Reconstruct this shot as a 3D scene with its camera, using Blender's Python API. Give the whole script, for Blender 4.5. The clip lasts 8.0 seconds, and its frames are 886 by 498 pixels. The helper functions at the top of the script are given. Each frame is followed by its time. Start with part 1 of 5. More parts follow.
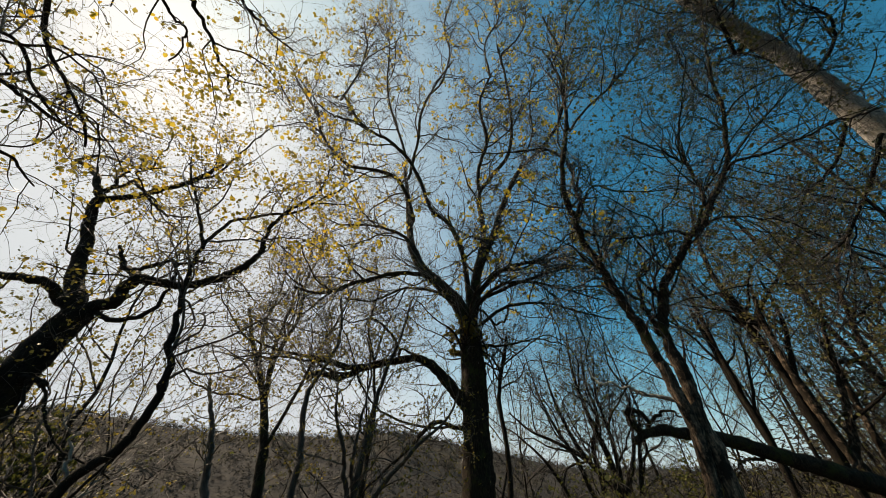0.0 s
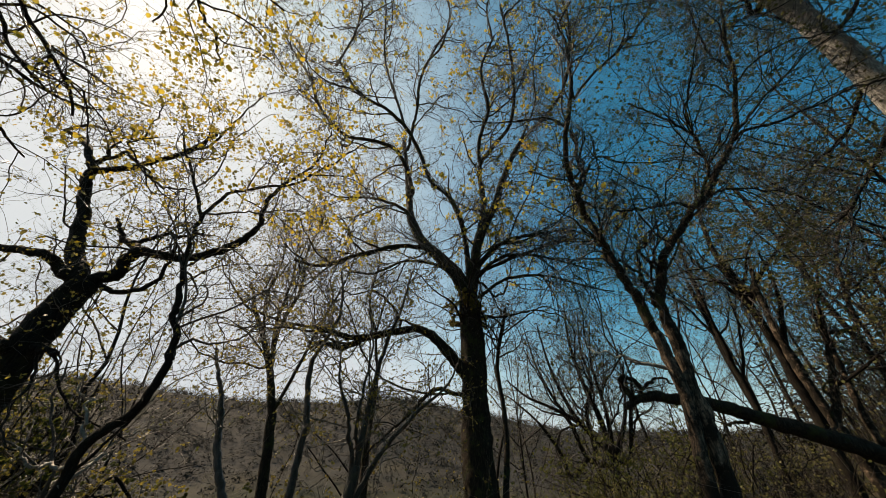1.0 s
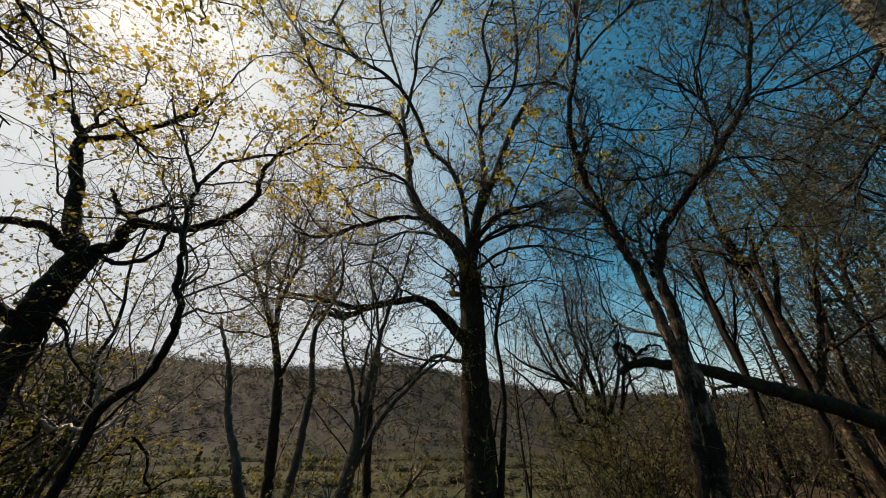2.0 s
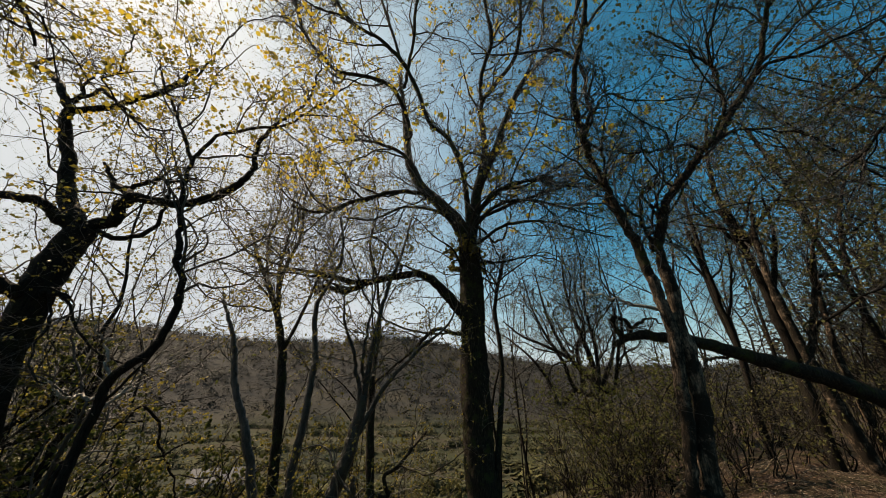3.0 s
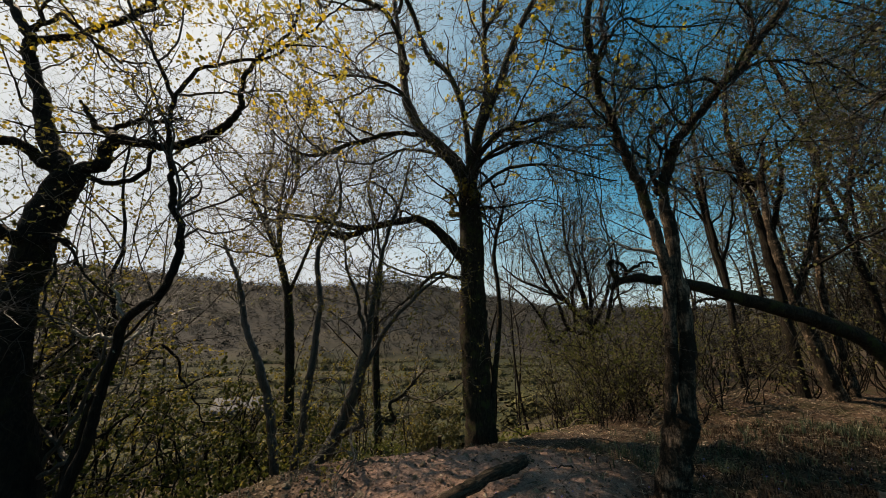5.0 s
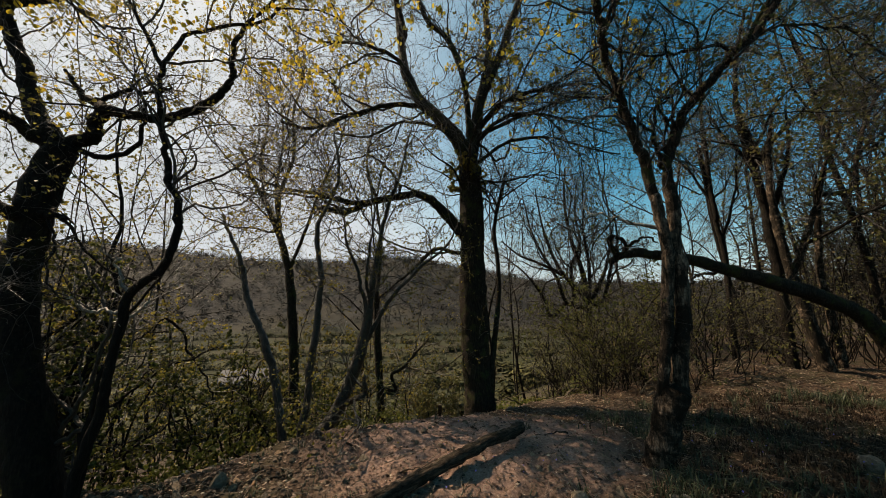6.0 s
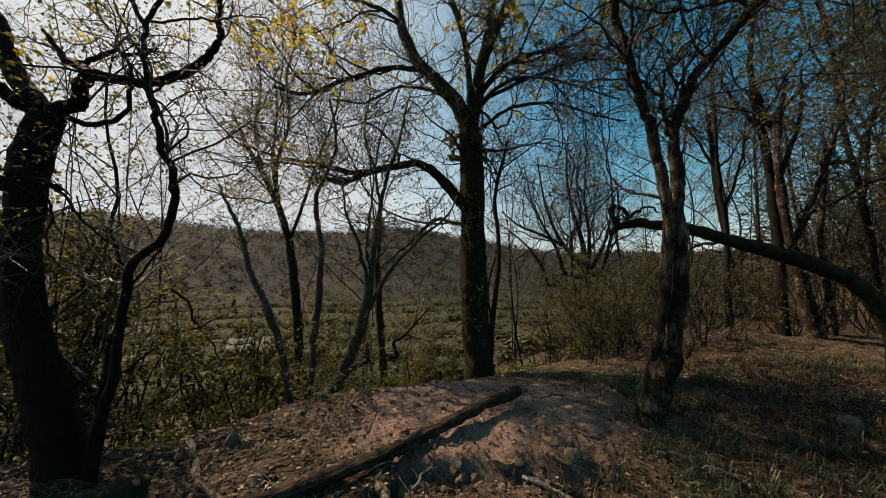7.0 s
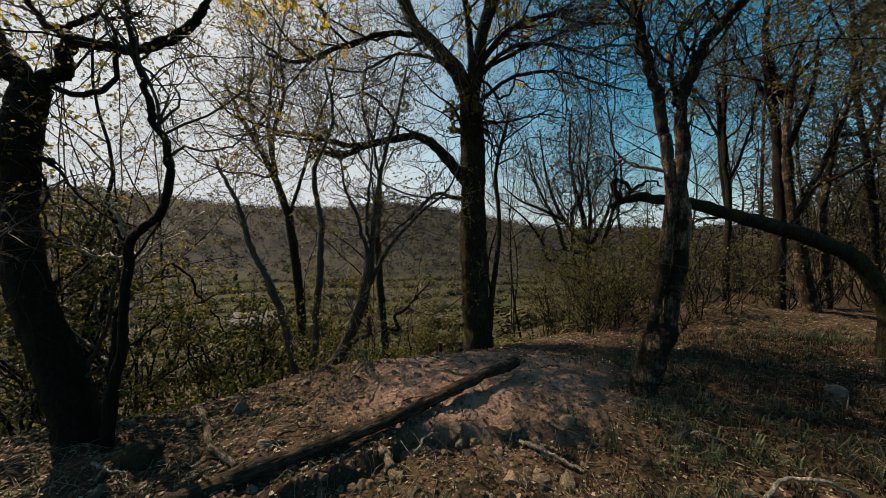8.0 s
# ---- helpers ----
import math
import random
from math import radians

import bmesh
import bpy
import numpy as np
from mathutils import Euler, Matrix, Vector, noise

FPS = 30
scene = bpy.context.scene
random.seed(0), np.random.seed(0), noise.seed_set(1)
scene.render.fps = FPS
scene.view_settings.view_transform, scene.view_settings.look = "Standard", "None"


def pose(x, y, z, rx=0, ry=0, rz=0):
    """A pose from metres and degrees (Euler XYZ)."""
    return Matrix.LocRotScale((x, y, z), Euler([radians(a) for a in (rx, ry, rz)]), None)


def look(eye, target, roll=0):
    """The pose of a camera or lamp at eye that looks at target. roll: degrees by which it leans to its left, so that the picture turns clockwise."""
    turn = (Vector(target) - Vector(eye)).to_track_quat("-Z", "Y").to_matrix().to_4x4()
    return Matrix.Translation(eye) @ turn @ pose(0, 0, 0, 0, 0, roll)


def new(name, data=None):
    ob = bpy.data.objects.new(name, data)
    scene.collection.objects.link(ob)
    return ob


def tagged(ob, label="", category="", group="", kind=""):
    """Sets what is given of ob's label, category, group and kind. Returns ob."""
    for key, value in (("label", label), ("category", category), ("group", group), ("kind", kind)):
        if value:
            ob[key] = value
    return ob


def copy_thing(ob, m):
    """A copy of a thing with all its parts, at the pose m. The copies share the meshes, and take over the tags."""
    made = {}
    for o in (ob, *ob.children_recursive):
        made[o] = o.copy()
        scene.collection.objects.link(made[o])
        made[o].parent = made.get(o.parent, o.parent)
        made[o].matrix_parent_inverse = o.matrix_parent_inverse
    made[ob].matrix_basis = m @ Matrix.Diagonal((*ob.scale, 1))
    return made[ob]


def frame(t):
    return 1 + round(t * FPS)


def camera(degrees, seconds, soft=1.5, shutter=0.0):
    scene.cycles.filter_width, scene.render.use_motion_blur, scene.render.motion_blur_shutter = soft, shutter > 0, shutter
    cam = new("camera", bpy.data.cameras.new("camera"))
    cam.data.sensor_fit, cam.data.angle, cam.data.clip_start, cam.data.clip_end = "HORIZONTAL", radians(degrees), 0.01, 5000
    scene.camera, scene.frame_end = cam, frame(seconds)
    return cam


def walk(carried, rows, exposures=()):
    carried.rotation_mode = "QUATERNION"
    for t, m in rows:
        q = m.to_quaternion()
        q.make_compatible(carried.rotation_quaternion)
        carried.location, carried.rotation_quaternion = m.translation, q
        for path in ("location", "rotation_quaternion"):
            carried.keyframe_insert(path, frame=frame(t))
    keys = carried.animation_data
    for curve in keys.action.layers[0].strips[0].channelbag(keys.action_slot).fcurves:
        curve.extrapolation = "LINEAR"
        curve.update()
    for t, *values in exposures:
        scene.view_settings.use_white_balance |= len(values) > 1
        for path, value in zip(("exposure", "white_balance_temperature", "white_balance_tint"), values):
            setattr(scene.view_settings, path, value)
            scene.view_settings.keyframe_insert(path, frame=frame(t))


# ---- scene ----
cam = camera(108.00, 8.0, soft=0.5)
PATH = [
    (0.0, look((0.018, -0.079, 1.627), (-0.476, 7.915, 7.614), 0.87)),
    (0.5, look((0.017, -0.073, 1.626), (-0.489, 8.160, 7.279), 0.85)),
    (1.0, look((0.016, -0.067, 1.626), (-0.490, 8.397, 6.928), 0.77)),
    (1.5, look((0.015, -0.060, 1.625), (-0.497, 8.643, 6.524), 0.67)),
    (3.0, look((0.009, -0.043, 1.623), (-0.503, 9.178, 5.459), 0.50)),
    (3.5, look((0.007, -0.037, 1.622), (-0.508, 9.332, 5.079), 0.47)),
    (4.0, look((0.005, -0.032, 1.621), (-0.511, 9.462, 4.717), 0.41)),
    (4.5, look((0.004, -0.027, 1.619), (-0.511, 9.601, 4.269), 0.33)),
    (6.0, look((-0.000, -0.014, 1.613), (-0.515, 9.859, 3.116), 0.17)),
    (6.5, look((-0.001, -0.010, 1.610), (-0.519, 9.920, 2.676), 0.14)),
    (7.0, look((-0.001, -0.006, 1.607), (-0.523, 9.962, 2.215), 0.06)),
    (7.5, look((-0.001, -0.003, 1.604), (-0.529, 9.981, 1.794), 0.01)),
    (8.0, look((0.000, 0.000, 1.600), (-0.529, 9.985, 1.443), -0.00)),
]
walk(cam, PATH, [(0.0, 0.61, 9700, 14), (8.0, 0.61, 9700, 14)])

# ---- light ----
SUN_ELEV, SUN_AZ = radians(47.7), radians(-64.0)      # azimuth from +y towards +x
world = bpy.data.worlds.new("sky")
scene.world = world
world.use_nodes = True
wn, wl = world.node_tree.nodes, world.node_tree.links
sky = wn.new("ShaderNodeTexSky")
sky.sky_type, sky.sun_disc = "NISHITA", False
sky.sun_elevation, sky.sun_rotation = SUN_ELEV, SUN_AZ
sky.air_density, sky.dust_density, sky.ozone_density = 1.0, 0.8, 2.5
sd = Vector((math.cos(SUN_ELEV) * math.sin(SUN_AZ), math.cos(SUN_ELEV) * math.cos(SUN_AZ), math.sin(SUN_ELEV)))
way = wn.new("ShaderNodeTexCoord")


def sky_math(op, a, b, c=None, clamp=False):
    x = wn.new("ShaderNodeMath")
    x.operation, x.use_clamp = op, clamp
    for k, v in enumerate((a, b, c)):
        if isinstance(v, bpy.types.NodeSocket):
            wl.new(v, x.inputs[k])
        elif v is not None:
            x.inputs[k].default_value = v
    return x.outputs[0]


def sky_vec(op, a, b):
    x = wn.new("ShaderNodeVectorMath")
    x.operation = op
    for k, v in enumerate((a, b)):
        if isinstance(v, bpy.types.NodeSocket):
            wl.new(v, x.inputs[3 if op == "SCALE" and k else k])
        else:
            x.inputs[k].default_value = v
    return x.outputs["Value" if op == "DOT_PRODUCT" else "Vector"]


def lobe(direction, power):
    """1 towards the direction, falling off round it."""
    return sky_math("POWER", sky_math("MAXIMUM", sky_vec("DOT_PRODUCT", way.outputs["Generated"], direction), 0.0), power)


HAZE_EL, HAZE_AZ = 0.489, -1.089                       # the milky air lies low on the sun's side
haze_dir = Vector((math.cos(HAZE_EL) * math.sin(HAZE_AZ), math.cos(HAZE_EL) * math.cos(HAZE_AZ), math.sin(HAZE_EL)))
up = wn.new("ShaderNodeSeparateXYZ")
wl.new(way.outputs["Generated"], up.inputs[0])
low = sky_math("POWER", sky_math("SUBTRACT", 1.0, up.outputs["Z"], clamp=True), 4.4)
thick = sky_math("MULTIPLY_ADD", lobe(haze_dir, 1.93), 1.126, sky_math("MULTIPLY_ADD", low, 1.0, -0.045), clamp=True)
veil = wn.new("ShaderNodeMapRange")
veil.interpolation_type = "SMOOTHSTEP"
wl.new(thick, veil.inputs["Value"])
blend = wn.new("ShaderNodeMix")
blend.data_type = "RGBA"
wl.new(veil.outputs["Result"], blend.inputs["Factor"])
wl.new(sky_vec("MULTIPLY", sky.outputs[0], (0.05, 1.1, 1.35)), blend.inputs[6])
blend.inputs[7].default_value = (4.9, 6.45, 8.75, 1.0)
glow = sky_math("MULTIPLY_ADD", lobe(sd, 60.0), 1.9, sky_math("MULTIPLY", lobe(sd, 15.0), 1.3))
wl.new(sky_vec("ADD", blend.outputs[2], sky_vec("SCALE", (1.0, 0.985, 0.965), glow)), wn["Background"].inputs[0])
wn["Background"].inputs[1].default_value = 0.076
sun = new("sun", bpy.data.lights.new("sun", "SUN"))
sun.data.energy, sun.data.angle, sun.data.color = 5.0, radians(0.55), (1.0, 0.94, 0.88)
sun.matrix_world = look(sd * 50, (0, 0, 0))


# ---- materials ----
def material(name, rough=0.8, spec=0.3):
    m = bpy.data.materials.new(name)
    m.use_nodes = True
    n, l = m.node_tree.nodes, m.node_tree.links
    b = n["Principled BSDF"]
    b.inputs["Roughness"].default_value = rough
    b.inputs["Specular IOR Level"].default_value = spec
    return m, n, l, b


def noise_node(n, l, vec, scale, detail=4.0, rough=0.6):
    t = n.new("ShaderNodeTexNoise")
    t.inputs["Scale"].default_value, t.inputs["Detail"].default_value, t.inputs["Roughness"].default_value = scale, detail, rough
    if vec:
        l.new(vec, t.inputs["Vector"])
    return t.outputs["Fac"]


def ramp(n, l, fac, stops):
    r = n.new("ShaderNodeValToRGB")
    while len(r.color_ramp.elements) < len(stops):
        r.color_ramp.elements.new(0.5)
    for e, (p, c) in zip(r.color_ramp.elements, stops):
        e.position, e.color = p, (*c, 1)
    l.new(fac, r.inputs[0])
    return r.outputs["Color"]


def mixed(n, l, fac, a, b, mode="MIX"):
    x = n.new("ShaderNodeMix")
    x.data_type, x.blend_type = "RGBA", mode
    for sock, v in ((x.inputs["Factor"], fac), (x.inputs[6], a), (x.inputs[7], b)):
        if isinstance(v, bpy.types.NodeSocket):
            l.new(v, sock)
        elif isinstance(v, float):
            sock.default_value = v
        else:
            sock.default_value = (*v, 1)
    return x.outputs[2]


def bump(n, l, b, height, strength, distance):
    x = n.new("ShaderNodeBump")
    x.inputs["Strength"].default_value, x.inputs["Distance"].default_value = strength, distance
    l.new(height, x.inputs["Height"])
    l.new(x.outputs[0], b.inputs["Normal"])


def place(n, l, stretch=(1, 1, 1)):
    c = n.new("ShaderNodeTexCoord")
    m = n.new("ShaderNodeMapping")
    m.inputs["Scale"].default_value = stretch
    l.new(c.outputs["Object"], m.inputs["Vector"])
    return m.outputs[0]


def bark(name, dark, light, moss, moss_at=0.62, ridge=60.0, gloss=0.8, along="z"):
    m, n, l, b = material(name, gloss, 0.12 if gloss > 0.6 else 0.4)
    stretch = (1, 1, 0.16) if along == "z" else (0.12, 1, 1)
    grain = noise_node(n, l, place(n, l, stretch), ridge, 6.0, 0.7)
    mid = tuple(0.35 * p + 0.3 * q for p, q in zip(dark, light))
    base = ramp(n, l, grain, [(0.36, dark), (0.52, mid), (0.72, light)])
    scale = noise_node(n, l, place(n, l), 14.0, 4.0, 0.7)
    base = mixed(n, l, ramp(n, l, scale, [(0.58, (0, 0, 0)), (0.72, (0.8, 0.8, 0.8))]), base, light)
    patch = noise_node(n, l, place(n, l), 4.0, 6.0, 0.75)
    fac = ramp(n, l, patch, [(moss_at - 0.05, (0, 0, 0)), (moss_at + 0.06, (1, 1, 1))])
    l.new(mixed(n, l, fac, base, moss), b.inputs["Base Color"])
    bump(n, l, b, grain, 1.0, 0.05)
    return m


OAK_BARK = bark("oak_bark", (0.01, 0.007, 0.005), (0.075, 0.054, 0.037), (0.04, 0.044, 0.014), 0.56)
# Near-black: the silhouette shade of backlit trunks is put into the base colour.
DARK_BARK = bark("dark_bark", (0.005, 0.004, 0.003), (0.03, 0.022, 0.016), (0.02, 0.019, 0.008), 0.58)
# Patchy pale bark with sun flecks and shade painted into its tones.
SUN_FLECKED_BARK = bark("sun_flecked_bark", (0.012, 0.009, 0.006), (0.36, 0.26, 0.19), (0.016, 0.012, 0.008), 0.45, 46.0)
BEECH_BARK = bark("beech_bark", (0.13, 0.125, 0.115), (0.62, 0.59, 0.54), (0.2, 0.19, 0.15), 0.57, 38.0)
TWIG_BARK = bark("twig_bark", (0.01, 0.0075, 0.006), (0.06, 0.045, 0.036), (0.045, 0.038, 0.02), 0.66, 25.0, 0.42)
DEAD_WOOD = bark("dead_wood", (0.07, 0.052, 0.037), (0.44, 0.35, 0.26), (0.12, 0.095, 0.06), 0.6, 60.0, 0.8, "x")
LOG_BARK = bark("log_bark", (0.009, 0.007, 0.005), (0.15, 0.11, 0.08), (0.024, 0.02, 0.012), 0.58, 42.0, 0.85, "x")
PALE_TWIG = bark("pale_twig", (0.03, 0.024, 0.018), (0.3, 0.25, 0.19), (0.09, 0.075, 0.04), 0.62, 25.0, 0.42)
HAZEL_BARK = bark("hazel_bark", (0.009, 0.007, 0.005), (0.075, 0.057, 0.042), (0.04, 0.034, 0.016), 0.58, 34.0, 0.45)
# Pale dead wood; on living branches this paleness is painted sunlight.
LIT_AND_DEAD_WOOD = bark("lit_and_dead_wood", (0.1, 0.085, 0.07), (0.5, 0.44, 0.37), (0.2, 0.17, 0.12), 0.66, 30.0, 0.5)
STRAW = bark("straw", (0.05, 0.036, 0.024), (0.46, 0.37, 0.27), (0.1, 0.07, 0.045), 0.55, 30.0, 0.6)


def leafy(name, stops, through_it=0.5, rough=0.5, spec=0.15):
    m, n, l, b = material(name, rough, spec)
    g = n.new("ShaderNodeNewGeometry")
    col = ramp(n, l, g.outputs["Random Per Island"], stops)
    vein = noise_node(n, l, place(n, l), 90.0, 2.0)
    col = mixed(n, l, 0.25, col, ramp(n, l, vein, [(0.3, (0.35, 0.35, 0.3)), (0.7, (1, 1, 1))]), "MULTIPLY")
    l.new(col, b.inputs["Base Color"])
    t = n.new("ShaderNodeBsdfTranslucent")
    l.new(col, t.inputs["Color"])
    x = n.new("ShaderNodeMixShader")
    x.inputs[0].default_value = through_it
    l.new(b.outputs[0], x.inputs[1])
    l.new(t.outputs[0], x.inputs[2])
    l.new(x.outputs[0], n["Material Output"].inputs[0])
    return m


YELLOW_LEAF = leafy("yellow_leaf", [(0.0, (0.55, 0.36, 0.04)), (0.4, (0.52, 0.41, 0.06)), (0.75, (0.34, 0.28, 0.06)), (1.0, (0.12, 0.1, 0.035))], 0.6)
OLIVE_LEAF = leafy("olive_leaf", [(0.0, (0.1, 0.09, 0.025)), (0.5, (0.2, 0.165, 0.04)), (1.0, (0.32, 0.25, 0.06))], 0.5)
GREEN_LEAF = leafy("green_leaf", [(0.0, (0.04, 0.052, 0.014)), (0.5, (0.08, 0.092, 0.024)), (1.0, (0.14, 0.135, 0.036))], 0.5)
DULL_LEAF = leafy("dull_leaf", [(0.0, (0.07, 0.075, 0.025)), (0.5, (0.11, 0.11, 0.04)), (1.0, (0.16, 0.13, 0.06))], 0.4)
LITTER_LEAF = leafy("litter_leaf", [(0.0, (0.02, 0.013, 0.009)), (0.5, (0.08, 0.049, 0.035)), (0.84, (0.19, 0.125, 0.09)), (1.0, (0.4, 0.32, 0.25))], 0.1, 0.6)
GRASS_BLADE = leafy("grass_blade", [(0.0, (0.02, 0.03, 0.017)), (0.6, (0.044, 0.06, 0.031)), (1.0, (0.11, 0.118, 0.068))], 0.3, 0.45, 0.3)
BRACKEN = leafy("bracken", [(0.0, (0.018, 0.011, 0.008)), (0.6, (0.036, 0.023, 0.015)), (1.0, (0.1, 0.072, 0.048))], 0.2, 0.8)
BLUE_FLOWER = leafy("bluebell", [(0.0, (0.1, 0.1, 0.4)), (1.0, (0.16, 0.15, 0.5))], 0.3)
WOOD_CLUMP = leafy("far_wood_leaf", [(0.0, (0.011, 0.0118, 0.012)), (0.5, (0.0205, 0.02, 0.019)), (0.8, (0.037, 0.034, 0.026)), (1.0, (0.045, 0.042, 0.024))], 0.0, 0.9)
HEDGE_CLUMP = leafy("hedge_leaf", [(0.0, (0.016, 0.018, 0.009)), (0.5, (0.04, 0.041, 0.018)), (1.0, (0.085, 0.08, 0.032))], 0.0, 0.9)


def stone_material():
    m, n, l, b = material("stone", 0.85, 0.3)
    v = place(n, l)
    a = noise_node(n, l, v, 9.0, 6.0, 0.65)
    o = n.new("ShaderNodeObjectInfo")
    tint = ramp(n, l, o.outputs["Random"], [(0.0, (0.13, 0.101, 0.078)), (0.6, (0.208, 0.169, 0.13)), (0.85, (0.312, 0.247, 0.182)), (1.0, (0.39, 0.221, 0.117))])
    l.new(mixed(n, l, 0.8, tint, ramp(n, l, a, [(0.3, (0.39, 0.351, 0.286)), (0.7, (1.2, 1.15, 1.1))]), "MULTIPLY"), b.inputs["Base Color"])
    bump(n, l, b, a, 0.9, 0.05)
    return m


STONE = stone_material()
MOSSY_STONE = bark("mossy_stone", (0.02, 0.017, 0.012), (0.09, 0.075, 0.055), (0.035, 0.036, 0.015), 0.5, 12.0)


def ground_material():
    m, n, l, b = material("woodland_ground", 0.95, 0.15)
    v = place(n, l)
    zone = n.new("ShaderNodeVertexColor")
    zone.layer_name = "zone"
    sep = n.new("ShaderNodeSeparateColor")
    l.new(zone.outputs["Color"], sep.inputs[0])
    fine = noise_node(n, l, v, 38.0, 8.0, 0.7)
    coarse = noise_node(n, l, v, 2.2, 5.0, 0.6)
    soil = ramp(n, l, fine, [(0.25, (0.085, 0.05, 0.039)), (0.5, (0.25, 0.158, 0.126)), (0.75, (0.44, 0.305, 0.248))])
    litter = ramp(n, l, fine, [(0.28, (0.013, 0.009, 0.006)), (0.5, (0.05, 0.032, 0.022)), (0.75, (0.13, 0.085, 0.06))])
    litter = mixed(n, l, ramp(n, l, coarse, [(0.45, (0, 0, 0)), (0.65, (1, 1, 1))]), litter, (0.035, 0.032, 0.016))
    edge = n.new("ShaderNodeMath")
    edge.operation = "MULTIPLY_ADD"
    l.new(coarse, edge.inputs[0])
    edge.inputs[1].default_value = 0.5
    l.new(sep.outputs[0], edge.inputs[2])
    near = mixed(n, l, ramp(n, l, edge.outputs[0], [(0.55, (0, 0, 0)), (0.85, (1, 1, 1))]), litter, soil)
    field = ramp(n, l, noise_node(n, l, v, 0.02, 3.0), [(0.38, (0.008, 0.011, 0.004)), (0.47, (0.021, 0.024, 0.008)), (0.55, (0.031, 0.024, 0.013)), (0.62, (0.013, 0.016, 0.006)), (0.68, (0.033, 0.036, 0.012))])
    field = mixed(n, l, 0.5, field, ramp(n, l, noise_node(n, l, v, 0.6, 6.0), [(0.3, (0.5, 0.5, 0.5)), (0.7, (1.2, 1.2, 1.1))]), "MULTIPLY")
    canopy = noise_node(n, l, v, 0.09, 7.0, 0.8)
    hill = ramp(n, l, noise_node(n, l, v, 0.012, 5.0, 0.65), [(0.35, (0.013, 0.015, 0.017)), (0.5, (0.02, 0.02, 0.02)), (0.62, (0.029, 0.027, 0.02)), (0.7, (0.036, 0.03, 0.022))])
    hill = mixed(n, l, 0.75, hill, ramp(n, l, canopy, [(0.4, (0.5, 0.5, 0.52)), (0.6, (1.25, 1.22, 1.15))]), "MULTIPLY")
    far = mixed(n, l, sep.outputs[2], field, hill)
    l.new(mixed(n, l, sep.outputs[1], near, far), b.inputs["Base Color"])
    bump(n, l, b, fine, 0.7, 0.03)
    return m


GROUND = ground_material()


def plain(name, colour, rough=0.8, grain=20.0):
    m, n, l, b = material(name, rough)
    a = noise_node(n, l, place(n, l), grain, 5.0)
    l.new(mixed(n, l, 0.6, colour, ramp(n, l, a, [(0.3, (0.5, 0.5, 0.5)), (0.7, (1.2, 1.2, 1.2))]), "MULTIPLY"), b.inputs["Base Color"])
    return m


SLATE = plain("slate_roof", (0.045, 0.055, 0.07), 0.6, 1.0)
RENDERED = plain("rendered_wall", (0.08, 0.08, 0.08), 0.9, 0.8)
DARK_PANE = plain("dark_pane", (0.03, 0.035, 0.04), 0.15)


# ---- mesh tools ----
def mesh_of(name, verts, faces, mat, smooth=True):
    """verts (N, 3); faces (M, 3 or 4)."""
    verts, faces = np.asarray(verts, np.float32), np.asarray(faces, np.int32)
    me = bpy.data.meshes.new(name)
    k = faces.shape[1]
    me.vertices.add(len(verts))
    me.vertices.foreach_set("co", verts.ravel())
    me.loops.add(faces.size)
    me.loops.foreach_set("vertex_index", faces.ravel())
    me.polygons.add(len(faces))
    me.polygons.foreach_set("loop_start", np.arange(0, faces.size, k, dtype=np.int32))
    me.polygons.foreach_set("loop_total", np.full(len(faces), k, np.int32))
    me.polygons.foreach_set("use_smooth", np.full(len(faces), smooth))
    me.materials.append(mat)
    me.update()
    me.validate()
    return me


def piece(name, me, parent, label=""):
    ob = new(name, me)
    ob.parent = parent
    return tagged(ob, label) if label else ob


def part(name, bm, mat, parent, label=""):
    me = bpy.data.meshes.new(name)
    bm.to_mesh(me)
    bm.free()
    me.materials.append(mat)
    return piece(name, me, parent, label)


def unit(v):
    return v / (np.linalg.norm(v, axis=-1, keepdims=True) + 1e-9)


def tubes(P, R, k, rng=None, lump=0.0):
    """Tapered tubes along N lines: P (N, n, 3), R (N, n)."""
    N, n, _ = P.shape
    T = unit(np.gradient(P, axis=1))
    ref = np.where(np.abs(unit(P[:, -1] - P[:, 0])[:, 2:3]) > 0.8, [[1.0, 0.2, 0.0]], [[0.1, 0.2, 1.0]])[:, None, :]
    U = unit(np.cross(T, ref))
    V = np.cross(T, U)
    a = np.linspace(0, 2 * np.pi, k, endpoint=False)
    rad = R[:, :, None] * np.ones(k)
    if lump:
        rad = rad * (1 + lump * rng.normal(size=rad.shape))
    ring = P[:, :, None] + rad[..., None] * (np.cos(a)[:, None] * U[:, :, None] + np.sin(a)[:, None] * V[:, :, None])
    i = np.arange(N)[:, None, None] * n * k + np.arange(n - 1)[None, :, None] * k
    j, j2 = np.arange(k)[None, None, :], (np.arange(k) + 1)[None, None, :] % k
    F = np.stack([i + j, i + j2, i + k + j2, i + k + j], -1).reshape(-1, 4)
    return ring.reshape(-1, 3), F


